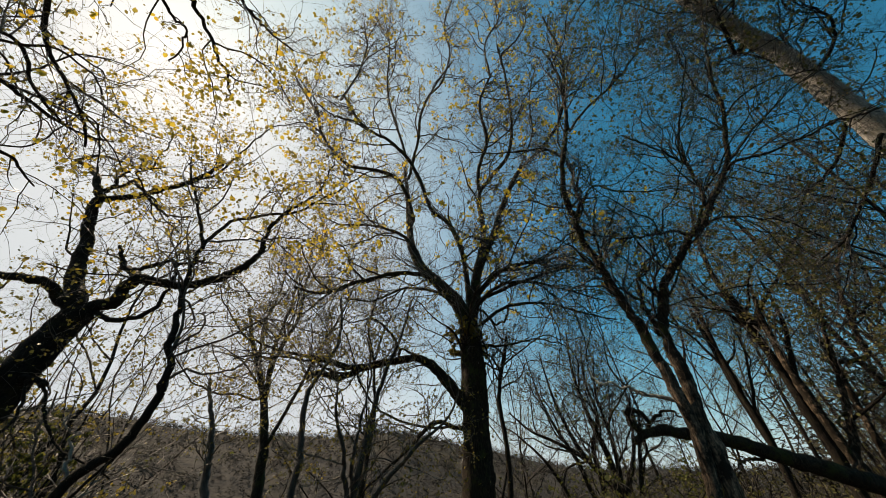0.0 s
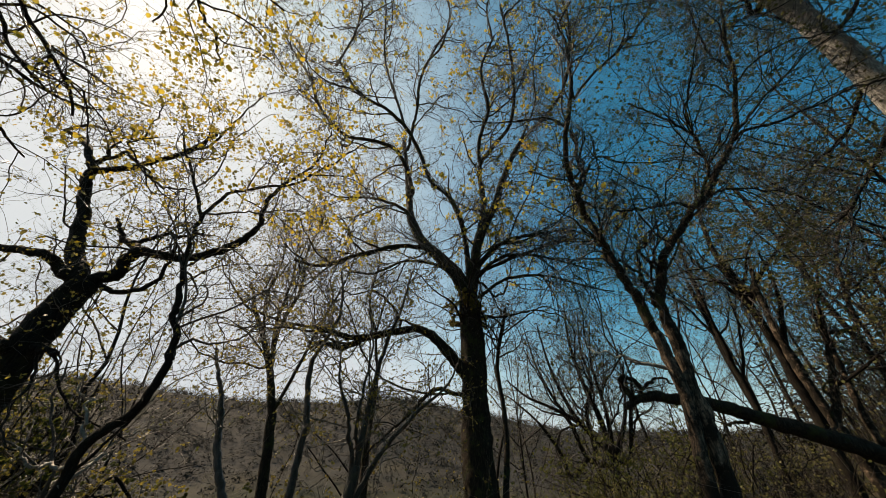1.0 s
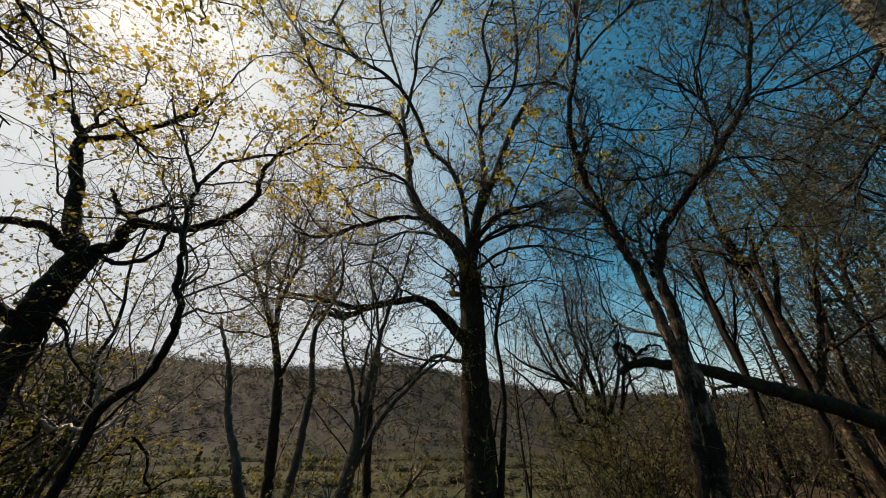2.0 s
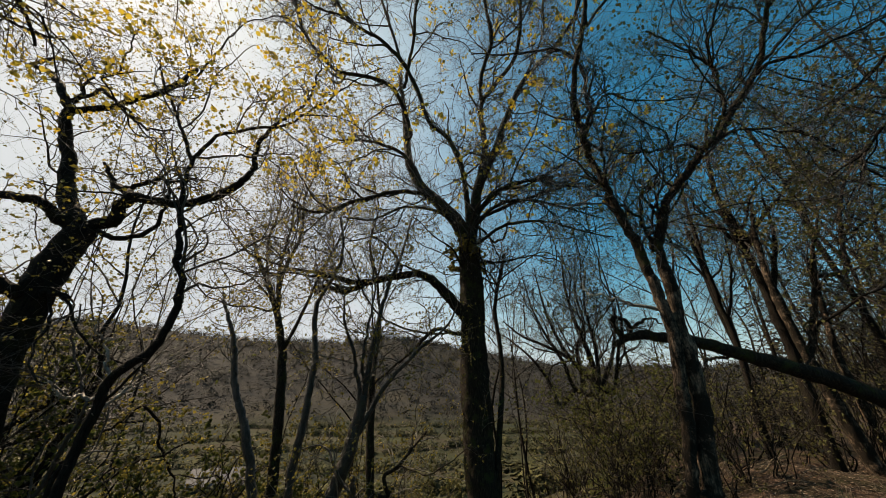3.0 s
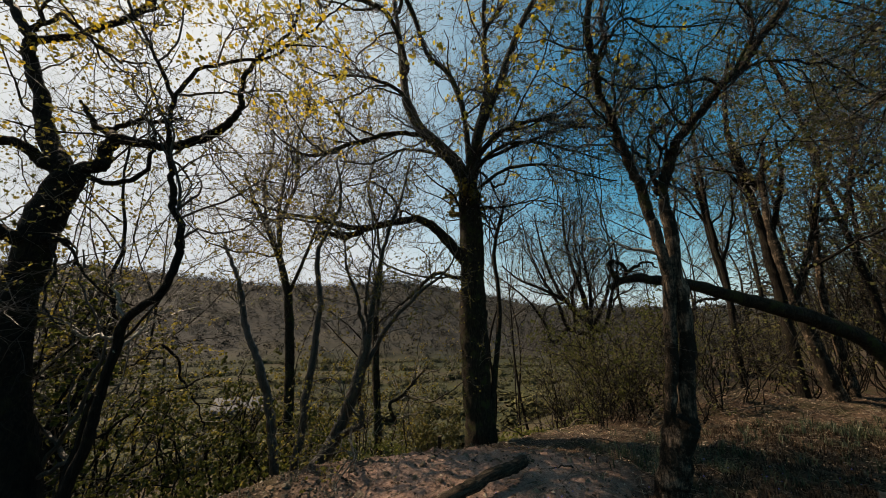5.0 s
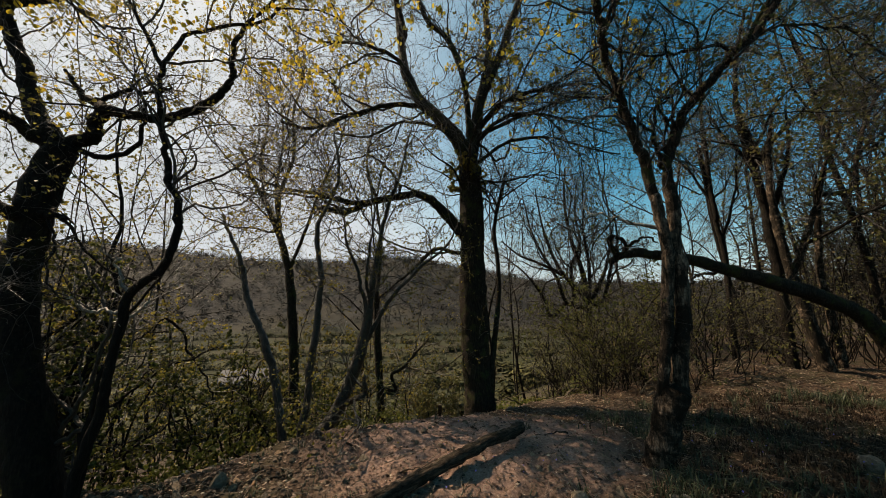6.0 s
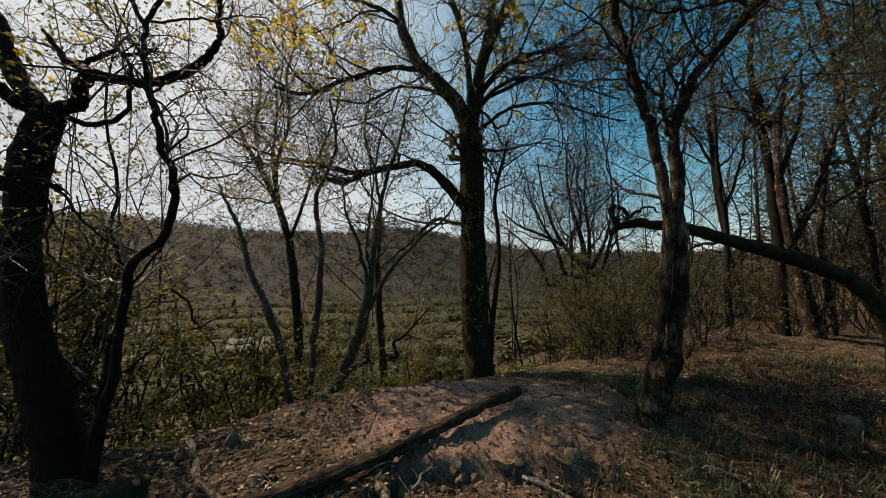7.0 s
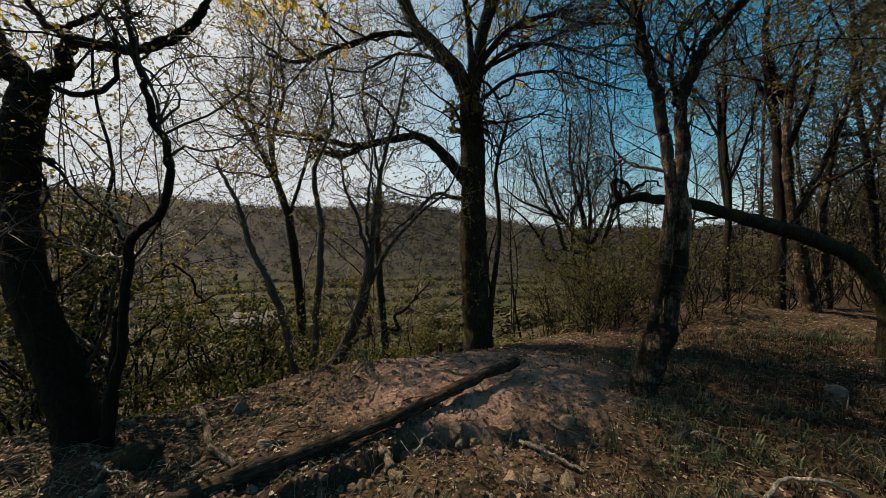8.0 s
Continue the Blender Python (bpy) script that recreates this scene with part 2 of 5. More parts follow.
def smooth_line(pts, m):
    """m points on a smooth curve through pts, evenly spaced."""
    p = np.array(pts, float)
    q = np.vstack([2 * p[0] - p[1], p, 2 * p[-1] - p[-2]])
    out = []
    for i in range(1, len(q) - 2):
        t = np.linspace(0, 1, 12, endpoint=False)[:, None]
        a, b, c, d = q[i - 1:i + 3]
        out.append(0.5 * (2 * b + (c - a) * t + (2 * a - 5 * b + 4 * c - d) * t ** 2 + (3 * b - a - 3 * c + d) * t ** 3))
    c = np.vstack(out + [p[-1:]])
    s = np.r_[0, np.cumsum(np.linalg.norm(np.diff(c, axis=0), axis=1))]
    u = np.linspace(0, s[-1], m)
    return np.stack([np.interp(u, s, c[:, i]) for i in range(3)], 1), s[-1]


def crook(rng, n, amount):
    """A wandering offset for a line of n points that is nil at both ends."""
    w = np.cumsum(rng.normal(size=(n, 3)), 0)
    w -= np.linspace(0, 1, n)[:, None] * w[-1] + (1 - np.linspace(0, 1, n))[:, None] * w[0]
    return w * amount / max(1.0, n ** 0.5)


def grow(rng, P, R, per_m, length, spread, rad, n, up=0.05, wob=0.3, first=0.15):
    """Side shoots of the lines P: new lines (M, n, 3) and their radii."""
    N, m, _ = P.shape
    seg = np.linalg.norm(np.diff(P, axis=1), axis=2).sum(1)
    cnt = rng.poisson(per_m * seg)
    idx = np.repeat(np.arange(N), cnt)
    M = len(idx)
    if M == 0:
        return np.zeros((0, n, 3)), np.zeros((0, n))
    u = first + (1 - first) * rng.random(M) ** 0.8
    f = u * (m - 1)
    i = np.minimum(f.astype(int), m - 2)
    w = (f - i)[:, None]
    start = P[idx, i] * (1 - w) + P[idx, i + 1] * w
    r_par = R[idx, i] * (1 - w[:, 0]) + R[idx, i + 1] * w[:, 0]
    tan = unit(P[idx, i + 1] - P[idx, i])
    side = unit(np.cross(tan, rng.normal(size=(M, 3))))
    ang = np.radians(rng.uniform(*spread, M))[:, None]
    d = unit(tan * np.cos(ang) + side * np.sin(ang))
    L = rng.uniform(*length, M) * (1.15 - 0.5 * u)
    pts = [start]
    for s in range(n - 1):
        d = unit(d + wob * rng.normal(size=(M, 3)) + [0, 0, up])
        pts.append(pts[-1] + d * (L / (n - 1))[:, None])
    r0 = np.minimum(rad, 0.62 * r_par)
    return np.stack(pts, 1), r0[:, None] * np.linspace(1, 0.35, n)[None, :]


LEAF = np.array([(0, 0, 0), (-0.34, 0.28, 0.1), (-0.33, 0.7, 0.08), (0, 1, -0.12), (0.33, 0.7, 0.02), (0.34, 0.28, 0.06)])
LITTER_F = np.array([(0, 5, 1), (1, 5, 4), (1, 4, 2)])
LEAF_F = np.array([(0, 5, 1), (1, 5, 4), (1, 4, 2), (2, 4, 3)])


def leaves(rng, at, size, hang=0.3, faces=None):
    """Folded leaves at the points, of sizes between the two given."""
    N = len(at)
    y = unit(rng.normal(size=(N, 3)) - [0, 0, hang])
    x = unit(np.cross(y, rng.normal(size=(N, 3))))
    z = np.cross(x, y)
    s = rng.uniform(*size, N)[:, None, None]
    wide = rng.uniform(0.8, 1.3, N)[:, None, None]
    v = at[:, None] + s * (LEAF[None, :, 0:1] * wide * x[:, None] + LEAF[None, :, 1:2] * y[:, None] + LEAF[None, :, 2:3] * z[:, None])
    F = ((LEAF_F if faces is None else faces)[None] + 6 * np.arange(N)[:, None, None]).reshape(-1, 3)
    return v.reshape(-1, 3), F


def tree(name, limbs, label, mat, leaf, seed, twig=1.0, leaf_count=1500, leaf_size=(0.03, 0.06), reach=1.0, up=0.04, base_z=None, category="tree", group="", twig_r=1.0, bunch=1, from_z=-99.0, twig_end=1.0, fine=True, flare=1.4, boughs=0.0, small=None, limb_mat=None, furrow=1.0, shoots=None, twig_mat=None, bough_r=0.026):
    """A tree from its trunk and limbs (name, radius at both ends, bends); side shoots, twigs and leaves grow by chance."""
    rng = np.random.default_rng(seed)
    root = new(name)
    root.location = limbs[0][3][0]
    org = np.array(limbs[0][3][0])
    tagged(root, label, category, group)
    lines, radii, near_pts, trunk_line = [], [], None, None
    for kind, r0, r1, pts in limbs:
        m = 96 if r0 > 0.08 and fine else 48 if r0 > 0.03 and fine else 30 if fine else 20
        if kind == "trunk" and pts[0][2] < 0.7:           # down into the soil
            x, y, z = pts[0]
            pts = [(x + 0.3 * (x - pts[1][0]), y, min(z, float(height(x, y))) - 0.3)] + list(pts)
        p, L = smooth_line(pts, m)
        if lines or kind != "trunk":                      # root the limb inside what bears it
            if near_pts is not None:
                d = np.linalg.norm(near_pts - p[0], axis=1)
                if 0.02 < d.min() < 0.9:
                    p, L = smooth_line([near_pts[d.argmin()], *[tuple(c) for c in p[1::4]], tuple(p[-1])], m)
        p = p + crook(rng, m, min(0.2 * L, 0.035 if r0 > 0.06 else 0.045 if r0 > 0.03 else 0.08))
        r = np.linspace(r0, r1, m) * (1 + 0.06 * np.interp(np.arange(m), np.linspace(0, m, 9), rng.normal(size=9)))
        if kind == "trunk" and pts[0][2] < 0.6:
            q = np.clip(np.linspace(0, L, m) / 0.9, 0, 1)
            r *= 1 + (flare - 1) * (1 - q) ** 2
        k = 28 if r0 > 0.08 and fine else 12 if r0 > 0.03 and fine else 8 if r0 > 0.05 else 5
        v, F = tubes((p - org)[None], r[None], k, rng, 0.02 if r0 > 0.08 else 0.045)
        if r0 > 0.08 and fine:                            # furrowed bark and knots
            th = np.tile(np.arange(k) / k, m)
            ss = np.repeat(np.linspace(0, L, m), k)
            fold = np.abs(value_noise(th * k * 0.5, ss / 0.11, seed)) * 2 - 0.5
            knot = value_noise(th * 3.0, ss / 0.5, seed + 3)
            c = np.repeat(p - org, k, 0)
            v = c + (v - c) * (1 + 0.12 * furrow * fold + 0.08 * knot)[:, None]
        tip = len(v)
        v = np.vstack([v, p[-1] - org + unit(p[-1] - p[-2]) * r1 * 0.6])
        e = tip - k
        cap = np.array([(e + j, e + (j + 1) % k, tip, tip) for j in range(k)])
        me = mesh_of(kind, v, F, LIT_AND_DEAD_WOOD if kind == "bare_branch" else limb_mat if kind == "branch" and limb_mat else mat)
        bm = bmesh.new()
        bm.from_mesh(me)
        bm.verts.ensure_lookup_table()
        for a, b, c, _ in cap:
            bm.faces.new((bm.verts[a], bm.verts[b], bm.verts[c])).smooth = True
        bm.to_mesh(me)
        bm.free()
        piece(kind, me, root)
        trunk_line = p if trunk_line is None else trunk_line
        near_pts = p if near_pts is None else np.vstack([near_pts, p])
        q, _ = smooth_line(p[::2], 24)
        if kind not in ("trunk", "twin_stem"):
            lines.append(q)
            radii.append(np.linspace(r0, r1, 24))
        elif q[-1][2] > 4.0:
            lines.append(smooth_line(q[15:], 24)[0])
            radii.append(np.full(24, r1))
    P, R = np.array(lines), np.array(radii)
    if boughs:
        o, ro = grow(rng, P, R, 0.55 * boughs, (1.2 * reach, 2.4 * reach), (25, 70), bough_r * twig_r, 24, up * 0.5, 0.16)
        for e in range(len(o)):
            ve, fe = tubes((o[e:e + 1] - org), ro[e:e + 1], 5)
            piece("bough", mesh_of("bough", ve, fe, limb_mat or mat), root)
        P, R = np.vstack([P, o]), np.vstack([R, ro])
    a, ra = grow(rng, P, R, 2.8 * twig, (0.4 * reach, 1.6 * reach), (30, 80), 0.014 * twig_r, 9 if fine else 6, up * 0.7, 0.3)
    b, rb = grow(rng, a, ra, 4.2 * twig, (0.25 * reach, 0.85 * reach), (35, 85), 0.0075 * twig_r, 6 if fine else 4, up * 0.6, 0.36)
    c, rc = grow(rng, b, rb, (5.2 if fine else 3.8) * twig_end, (0.1 * reach, 0.36 * reach), (30, 80), 0.0048 * twig_r, 3 if fine else 2, up * 0.4, 0.42)
    v1, f1 = tubes(a - org, ra, 3)
    v2, f2 = tubes(b - org, rb, 3)
    v3, f3 = tubes(c - org, rc, 3)
    me = mesh_of("twig_spray", np.vstack([v1, v2, v3]), np.vstack([f1, f2 + len(v1), f3 + len(v1) + len(v2)]), twig_mat or TWIG_BARK)
    tagged(piece("twig_spray", me, root), kind="stuff")
    if leaf_count:
        ends = np.concatenate([c[:, len(c[0]) // 2:].reshape(-1, 3), b[:, len(b[0]) // 2:].reshape(-1, 3)])
        ends = ends[ends[:, 2] > from_z]
        pick = ends[rng.integers(0, len(ends), leaf_count // bunch)]
        at = np.repeat(pick, bunch, 0) + (rng.normal(size=(len(pick) * bunch, 3)) * 0.75 * leaf_size[0] if bunch > 1 else 0)
        v, F = leaves(rng, at - org, leaf_size, faces=None if fine else LITTER_F)
        tagged(piece("foliage", mesh_of("foliage", v, F, leaf, False), root), kind="stuff")
    if small:                                             # the small leaves of the lower crown
        mat2, count, size = small
        at = np.concatenate([c[:, 1:].reshape(-1, 3), b[:, 3:].reshape(-1, 3)])
        at = at[at[:, 2] > 0.5 * from_z]
        v, F = leaves(rng, at[rng.integers(0, len(at), count)] - org, size, faces=LITTER_F)
        tagged(piece("foliage", mesh_of("foliage", v, F, mat2, False), root), kind="stuff")
    if shoots:                                            # leafy shoots out of the trunk itself
        low, per_m, count = shoots
        q = smooth_line([tuple(w) for w in trunk_line[trunk_line[:, 2] > low][::6]], 24)[0]
        d, rd = grow(rng, q[None], np.full((1, 24), 0.2), per_m, (0.45, 0.9), (50, 90), 0.007, 6, 0.1, 0.3, 0.0)
        e, re = grow(rng, d, rd, 9.0, (0.1, 0.35), (30, 80), 0.004, 4, 0.05, 0.35)
        v1, f1 = tubes(d - org, rd, 3)
        v2, f2 = tubes(e - org, re, 3)
        tagged(piece("shoot_spray", mesh_of("shoot_spray", np.vstack([v1, v2]), np.vstack([f1, f2 + len(v1)]), TWIG_BARK), root), kind="stuff")
        at = e[:, 1:].reshape(-1, 3)
        v, F = leaves(rng, at[rng.integers(0, len(at), count)] - org, (0.03, 0.065))
        tagged(piece("shoot_leaves", mesh_of("shoot_leaves", v, F, OLIVE_LEAF, False), root), kind="stuff")
    return root

# ---- ground ----
def lattice(x, y, seed):
    h = np.sin(x * 127.1 + y * 311.7 + seed * 74.7) * 43758.5453
    return h - np.floor(h)


def value_noise(x, y, seed=0):
    xi, yi = np.floor(x), np.floor(y)
    u, v = x - xi, y - yi
    u, v = u * u * (3 - 2 * u), v * v * (3 - 2 * v)
    a, b = lattice(xi, yi, seed), lattice(xi + 1, yi, seed)
    c, d = lattice(xi, yi + 1, seed), lattice(xi + 1, yi + 1, seed)
    return (a * (1 - u) + b * u) * (1 - v) + (c * (1 - u) + d * u) * v - 0.5


def step(x, a, b):
    t = np.clip((x - a) / (b - a), 0, 1)
    return t * t * (3 - 2 * t)


def lip(x):
    """How far ahead the level top ends, from left to right."""
    return np.interp(x, [-40, -12, -6, -4, -3, -2.2, -1.5, -0.5, 0.3, 1, 2, 3.3, 5, 12, 40], [-12, -1.0, 1.5, 2.5, 3.0, 3.8, 4.4, 4.9, 5.3, 6.2, 7.0, 7.7, 9.5, 18, 40])


SKYLINE_AZ = [-180, -75, -60, -50, -42, -33, -26, -20, -14, -8, 0, 8, 16, 24, 32, 45, 60, 180]
SKYLINE_EL = [4.0, 4.5, 5.6, 6.3, 6.0, 5.3, 5.3, 5.6, 6.9, 6.9, 5.2, 3.6, 2.6, 2.2, 2.1, 2.0, 2.0, 4.0]


def height(x, y):
    x, y = np.asarray(x, float), np.asarray(y, float)
    r = np.hypot(x, y)
    top = -0.1 * step(-x, -0.6, 1.5) - 0.13 * np.clip(y - 4.0, 0, 4.0) * step(-x, -6.5, -2.5)
    top = top + 0.1 * np.exp(-((x + 0.6) ** 2 / 3.0 + (y - 4.3) ** 2 / 0.8))
    top = top + 0.1 * np.exp(-((y - 7.4 - 0.1 * (x - 6)) ** 2 / 0.5)) * step(x, 4.4, 6.2) * step(-x, -12, -8) * (1 + 1.2 * value_noise(x * 1.1, y * 1.1, 9))
    below = np.interp(x, [-1.37, -1.11, -0.89, -0.57, -0.34, 0.18, 0.58, 0.96], [2.04, 2.24, 2.42, 2.56, 2.80, 2.87, 2.88, 2.82]) + 0.05 * value_noise(x * 6, y * 2, 41) - y      # a low undercut ledge
    top = top - 0.15 * step(below, -0.02, 0.07) * (1 - step(below, 0.2, 1.1)) * step(x, -1.5, -1.1) * step(-x, -1.35, -0.9)
    s = np.maximum(0, (y - lip(x)) * 0.8)
    drop = 26 * (1 - np.exp(-s * 0.55 / 26))
    bumps = 0.14 * value_noise(x * 0.9, y * 0.9, 1) + 0.075 * value_noise(x * 2.7, y * 2.7, 2) + 0.05 * value_noise(x * 4.9, y * 4.9, 5) + 0.045 * value_noise(x * 8, y * 8, 3) + 0.02 * value_noise(x * 21, y * 21, 4)
    az = np.degrees(np.arctan2(x, y))
    ridge = 1.6 + 720 * np.tan(np.radians(np.interp(az, SKYLINE_AZ, SKYLINE_EL)))
    near_hill = np.where(y > 0, 1.0, 0.6)
    base = top - drop
    hill = step(r, 230, 720) * (ridge + 26) + 12 * value_noise(x / 90, y / 90, 6) * step(r, 250, 450) + 3 * value_noise(x / 30, y / 30, 8) * step(r, 40, 120)
    hill = hill - step(r, 760, 2400) * 60
    return base + bumps * step(-r, -60, -20) + hill * near_hill


def ground():
    rings = np.r_[np.linspace(0.15, 1.4, 10)[:-1], np.geomspace(1.4, 12, 180), np.geomspace(12, 2600, 110)[1:]]
    a = np.radians(np.r_[np.linspace(-68, 68, 340), np.linspace(68, 292, 82)[1:-1]])    # finer ahead
    n_a = len(a)
    X, Y = rings[:, None] * np.sin(a), rings[:, None] * np.cos(a)
    Z = height(X, Y)
    v = np.vstack([np.stack([X, Y, Z], -1).reshape(-1, 3), [[0, 0, float(height(0, 0))]]])
    i, j = np.arange(len(rings) - 1)[:, None] * n_a, np.arange(n_a)[None]
    j2 = (j + 1) % n_a
    F = np.stack([i + j, i + n_a + j, i + n_a + j2, i + j2], -1).reshape(-1, 4)
    me = mesh_of("ground", v, F, GROUND)
    bm = bmesh.new()
    bm.from_mesh(me)
    bm.verts.ensure_lookup_table()
    for k in range(n_a):
        bm.faces.new((bm.verts[len(v) - 1], bm.verts[k], bm.verts[(k + 1) % n_a])).smooth = True
    bmesh.ops.recalc_face_normals(bm, faces=bm.faces)
    bm.to_mesh(me)
    bm.free()
    x, y = v[:, 0], v[:, 1]
    r = np.hypot(x, y)
    bare = np.exp(-(((x - 0.1) / 2.3) ** 2 + ((y - 4.0) / 1.6) ** 2) ** 2) + 0.3 * np.exp(-((y - 7.2 - 0.1 * (x - 6)) ** 2 / 0.8)) * step(x, 4.6, 6.2) * step(-x, -8.5, -7.0)
    far = step(r, 25, 60)
    wood = step(r, 240, 330)
    col = np.stack([np.clip(bare, 0, 1) * 0.6, far, wood, np.ones_like(r)], 1)
    att = me.color_attributes.new("zone", "FLOAT_COLOR", "POINT")
    att.data.foreach_set("color", col.astype(np.float32).ravel())
    ob = new("ground", me)
    if me.polygons[0].normal.z < 0:
        me.flip_normals()
    return tagged(ob, "bare brown soil and leaf litter above a green valley with wooded hills", "ground", kind="structure")


ground()


# ---- the trees that stand near ----
LEFT_OAK = [
    ("trunk", 0.17, 0.115, [(-3.04, 2.50, -0.52), (-3.15, 2.52, -0.10), (-3.35, 2.53, 0.51), (-3.62, 2.55, 1.13), (-3.77, 2.57, 1.71), (-3.73, 2.59, 2.29), (-3.73, 2.60, 2.73), (-3.68, 2.62, 2.98)]),
    ("limb", 0.085, 0.055, [(-3.75, 2.59, 2.99), (-4.08, 2.64, 3.40), (-4.42, 2.68, 3.98), (-4.79, 2.72, 4.66)]),
    ("limb", 0.05, 0.025, [(-4.67, 2.67, 4.63), (-5.30, 2.75, 5.29), (-5.94, 2.82, 5.69)]),
    ("branch", 0.022, 0.008, [(-5.94, 2.82, 5.69), (-5.72, 2.90, 5.88), (-4.90, 2.97, 5.60), (-4.88, 3.05, 6.06), (-5.09, 3.12, 6.92)]),
    ("limb", 0.042, 0.022, [(-4.79, 2.72, 4.66), (-4.69, 2.86, 4.85), (-4.48, 3.00, 5.07), (-4.08, 3.14, 5.48), (-3.99, 3.27, 6.05)]),
    ("branch", 0.022, 0.007, [(-4.37, 3.22, 5.57), (-4.09, 3.37, 5.90), (-3.99, 3.52, 6.86), (-3.81, 3.67, 7.79), (-3.10, 3.82, 8.19)]),
    ("branch", 0.024, 0.008, [(-4.73, 2.67, 4.82), (-4.40, 2.61, 4.88), (-3.98, 2.55, 4.65), (-3.30, 2.48, 4.13), (-2.93, 2.42, 4.01)]),
    ("branch", 0.02, 0.006, [(-4.78, 2.72, 4.81), (-4.23, 2.50, 4.80), (-3.77, 2.27, 4.85)]),
    ("limb", 0.055, 0.026, [(-3.75, 2.59, 2.99), (-3.85, 2.53, 3.07), (-3.85, 2.46, 3.12), (-3.93, 2.40, 3.15), (-4.13, 2.34, 3.19), (-4.38, 2.27, 3.22)]),
    ("limb", 0.062, 0.056, [(-3.72, 2.59, 2.96), (-3.64, 2.64, 3.06), (-3.52, 2.68, 3.12), (-3.53, 2.73, 3.36), (-3.47, 2.77, 3.45)]),
    ("limb", 0.05, 0.03, [(-3.47, 2.77, 3.45), (-3.20, 2.83, 3.44), (-2.92, 2.89, 3.49), (-2.66, 2.95, 3.63), (-2.48, 3.01, 3.89), (-2.51, 3.07, 4.22)]),
    ("branch", 0.028, 0.01, [(-2.51, 3.07, 4.22), (-2.49, 3.13, 4.61), (-2.40, 3.19, 4.85), (-2.14, 3.25, 5.15), (-2.03, 3.31, 5.59), (-2.10, 3.37, 6.17)]),
    ("branch", 0.045, 0.016, [(-3.49, 2.75, 3.42), (-3.73, 2.79, 3.58), (-3.96, 2.83, 3.74), (-4.18, 2.87, 4.00)]),
    ("branch", 0.026, 0.012, [(-3.67, 2.79, 3.55), (-3.58, 2.85, 3.62), (-3.27, 2.91, 3.66), (-3.06, 2.97, 3.83)]),
    ("branch", 0.03, 0.014, [(-3.62, 2.63, 3.01), (-3.29, 2.66, 2.91), (-3.12, 2.68, 3.02), (-3.06, 2.70, 3.23), (-3.06, 2.72, 3.48)]),
    ("branch", 0.03, 0.02, [(-3.68, 2.53, 2.27), (-3.52, 2.50, 2.29), (-3.35, 2.47, 2.27)]),
    ("limb", 0.06, 0.04, [(-3.81, 2.52, 2.31), (-3.79, 2.41, 2.34), (-3.90, 2.29, 2.41), (-4.02, 2.17, 2.54)]),
]

LEFT_STEM = [
    ("trunk", 0.042, 0.028, [(-2.87, 2.45, 0.07), (-2.76, 2.46, 0.78), (-2.71, 2.47, 1.33), (-2.67, 2.48, 1.63), (-2.44, 2.49, 1.85), (-2.34, 2.50, 2.21)]),
    ("limb", 0.03, 0.022, [(-2.31, 2.47, 2.19), (-2.54, 2.56, 2.67), (-2.75, 2.64, 3.24), (-2.95, 2.72, 3.74)]),
    ("limb", 0.024, 0.008, [(-2.95, 2.72, 3.74), (-3.01, 2.73, 3.94), (-3.19, 2.74, 4.32), (-3.52, 2.75, 4.76), (-3.83, 2.76, 5.27), (-3.98, 2.77, 5.60)]),
    ("limb", 0.022, 0.008, [(-2.92, 2.67, 3.83), (-2.99, 2.81, 4.18), (-2.78, 2.95, 4.55), (-2.21, 3.10, 4.79), (-1.83, 3.24, 5.34), (-1.57, 3.38, 5.84), (-1.17, 3.52, 6.23)]),
    ("branch", 0.014, 0.005, [(-2.98, 2.72, 3.89), (-2.69, 2.86, 4.03), (-2.41, 3.00, 4.17), (-2.10, 3.14, 4.27), (-1.67, 3.27, 4.18)]),
    ("branch", 0.014, 0.005, [(-2.34, 2.50, 2.21), (-2.25, 2.60, 2.39), (-2.03, 2.70, 2.47), (-1.84, 2.80, 2.62), (-1.69, 2.90, 2.78)]),
    # Side branches that catch the sun, their brightness put into the bark colour.
    ("bare_branch", 0.016, 0.005, [(-2.71, 2.48, 1.49), (-2.81, 2.42, 1.50), (-2.92, 2.36, 1.59), (-2.99, 2.30, 1.60)]),
    ("bare_branch", 0.014, 0.004, [(-2.67, 2.48, 1.63), (-2.77, 2.45, 1.79), (-2.86, 2.43, 1.97), (-2.96, 2.40, 2.06)]),
    ("bare_branch", 0.014, 0.005, [(-2.71, 2.47, 1.38), (-2.66, 2.61, 1.51), (-2.68, 2.76, 1.66), (-2.57, 2.90, 1.77)]),
    ("trunk", 0.022, 0.01, [(-2.93, 2.55, 0.03), (-2.98, 2.58, 0.60), (-2.99, 2.61, 0.98), (-2.81, 2.64, 1.41), (-2.72, 2.67, 1.61), (-2.55, 2.70, 1.96)]),
    ("branch", 0.018, 0.006, [(-2.96, 2.60, 0.54), (-3.42, 2.75, 0.73), (-4.02, 2.90, 0.73), (-4.60, 3.05, 0.75)]),
    ("branch", 0.02, 0.006, [(-2.97, 2.55, 0.61), (-3.30, 2.56, 0.40), (-3.09, 2.57, 0.98), (-3.02, 2.58, 1.42), (-3.21, 2.59, 1.75), (-3.34, 2.60, 2.24)]),
]

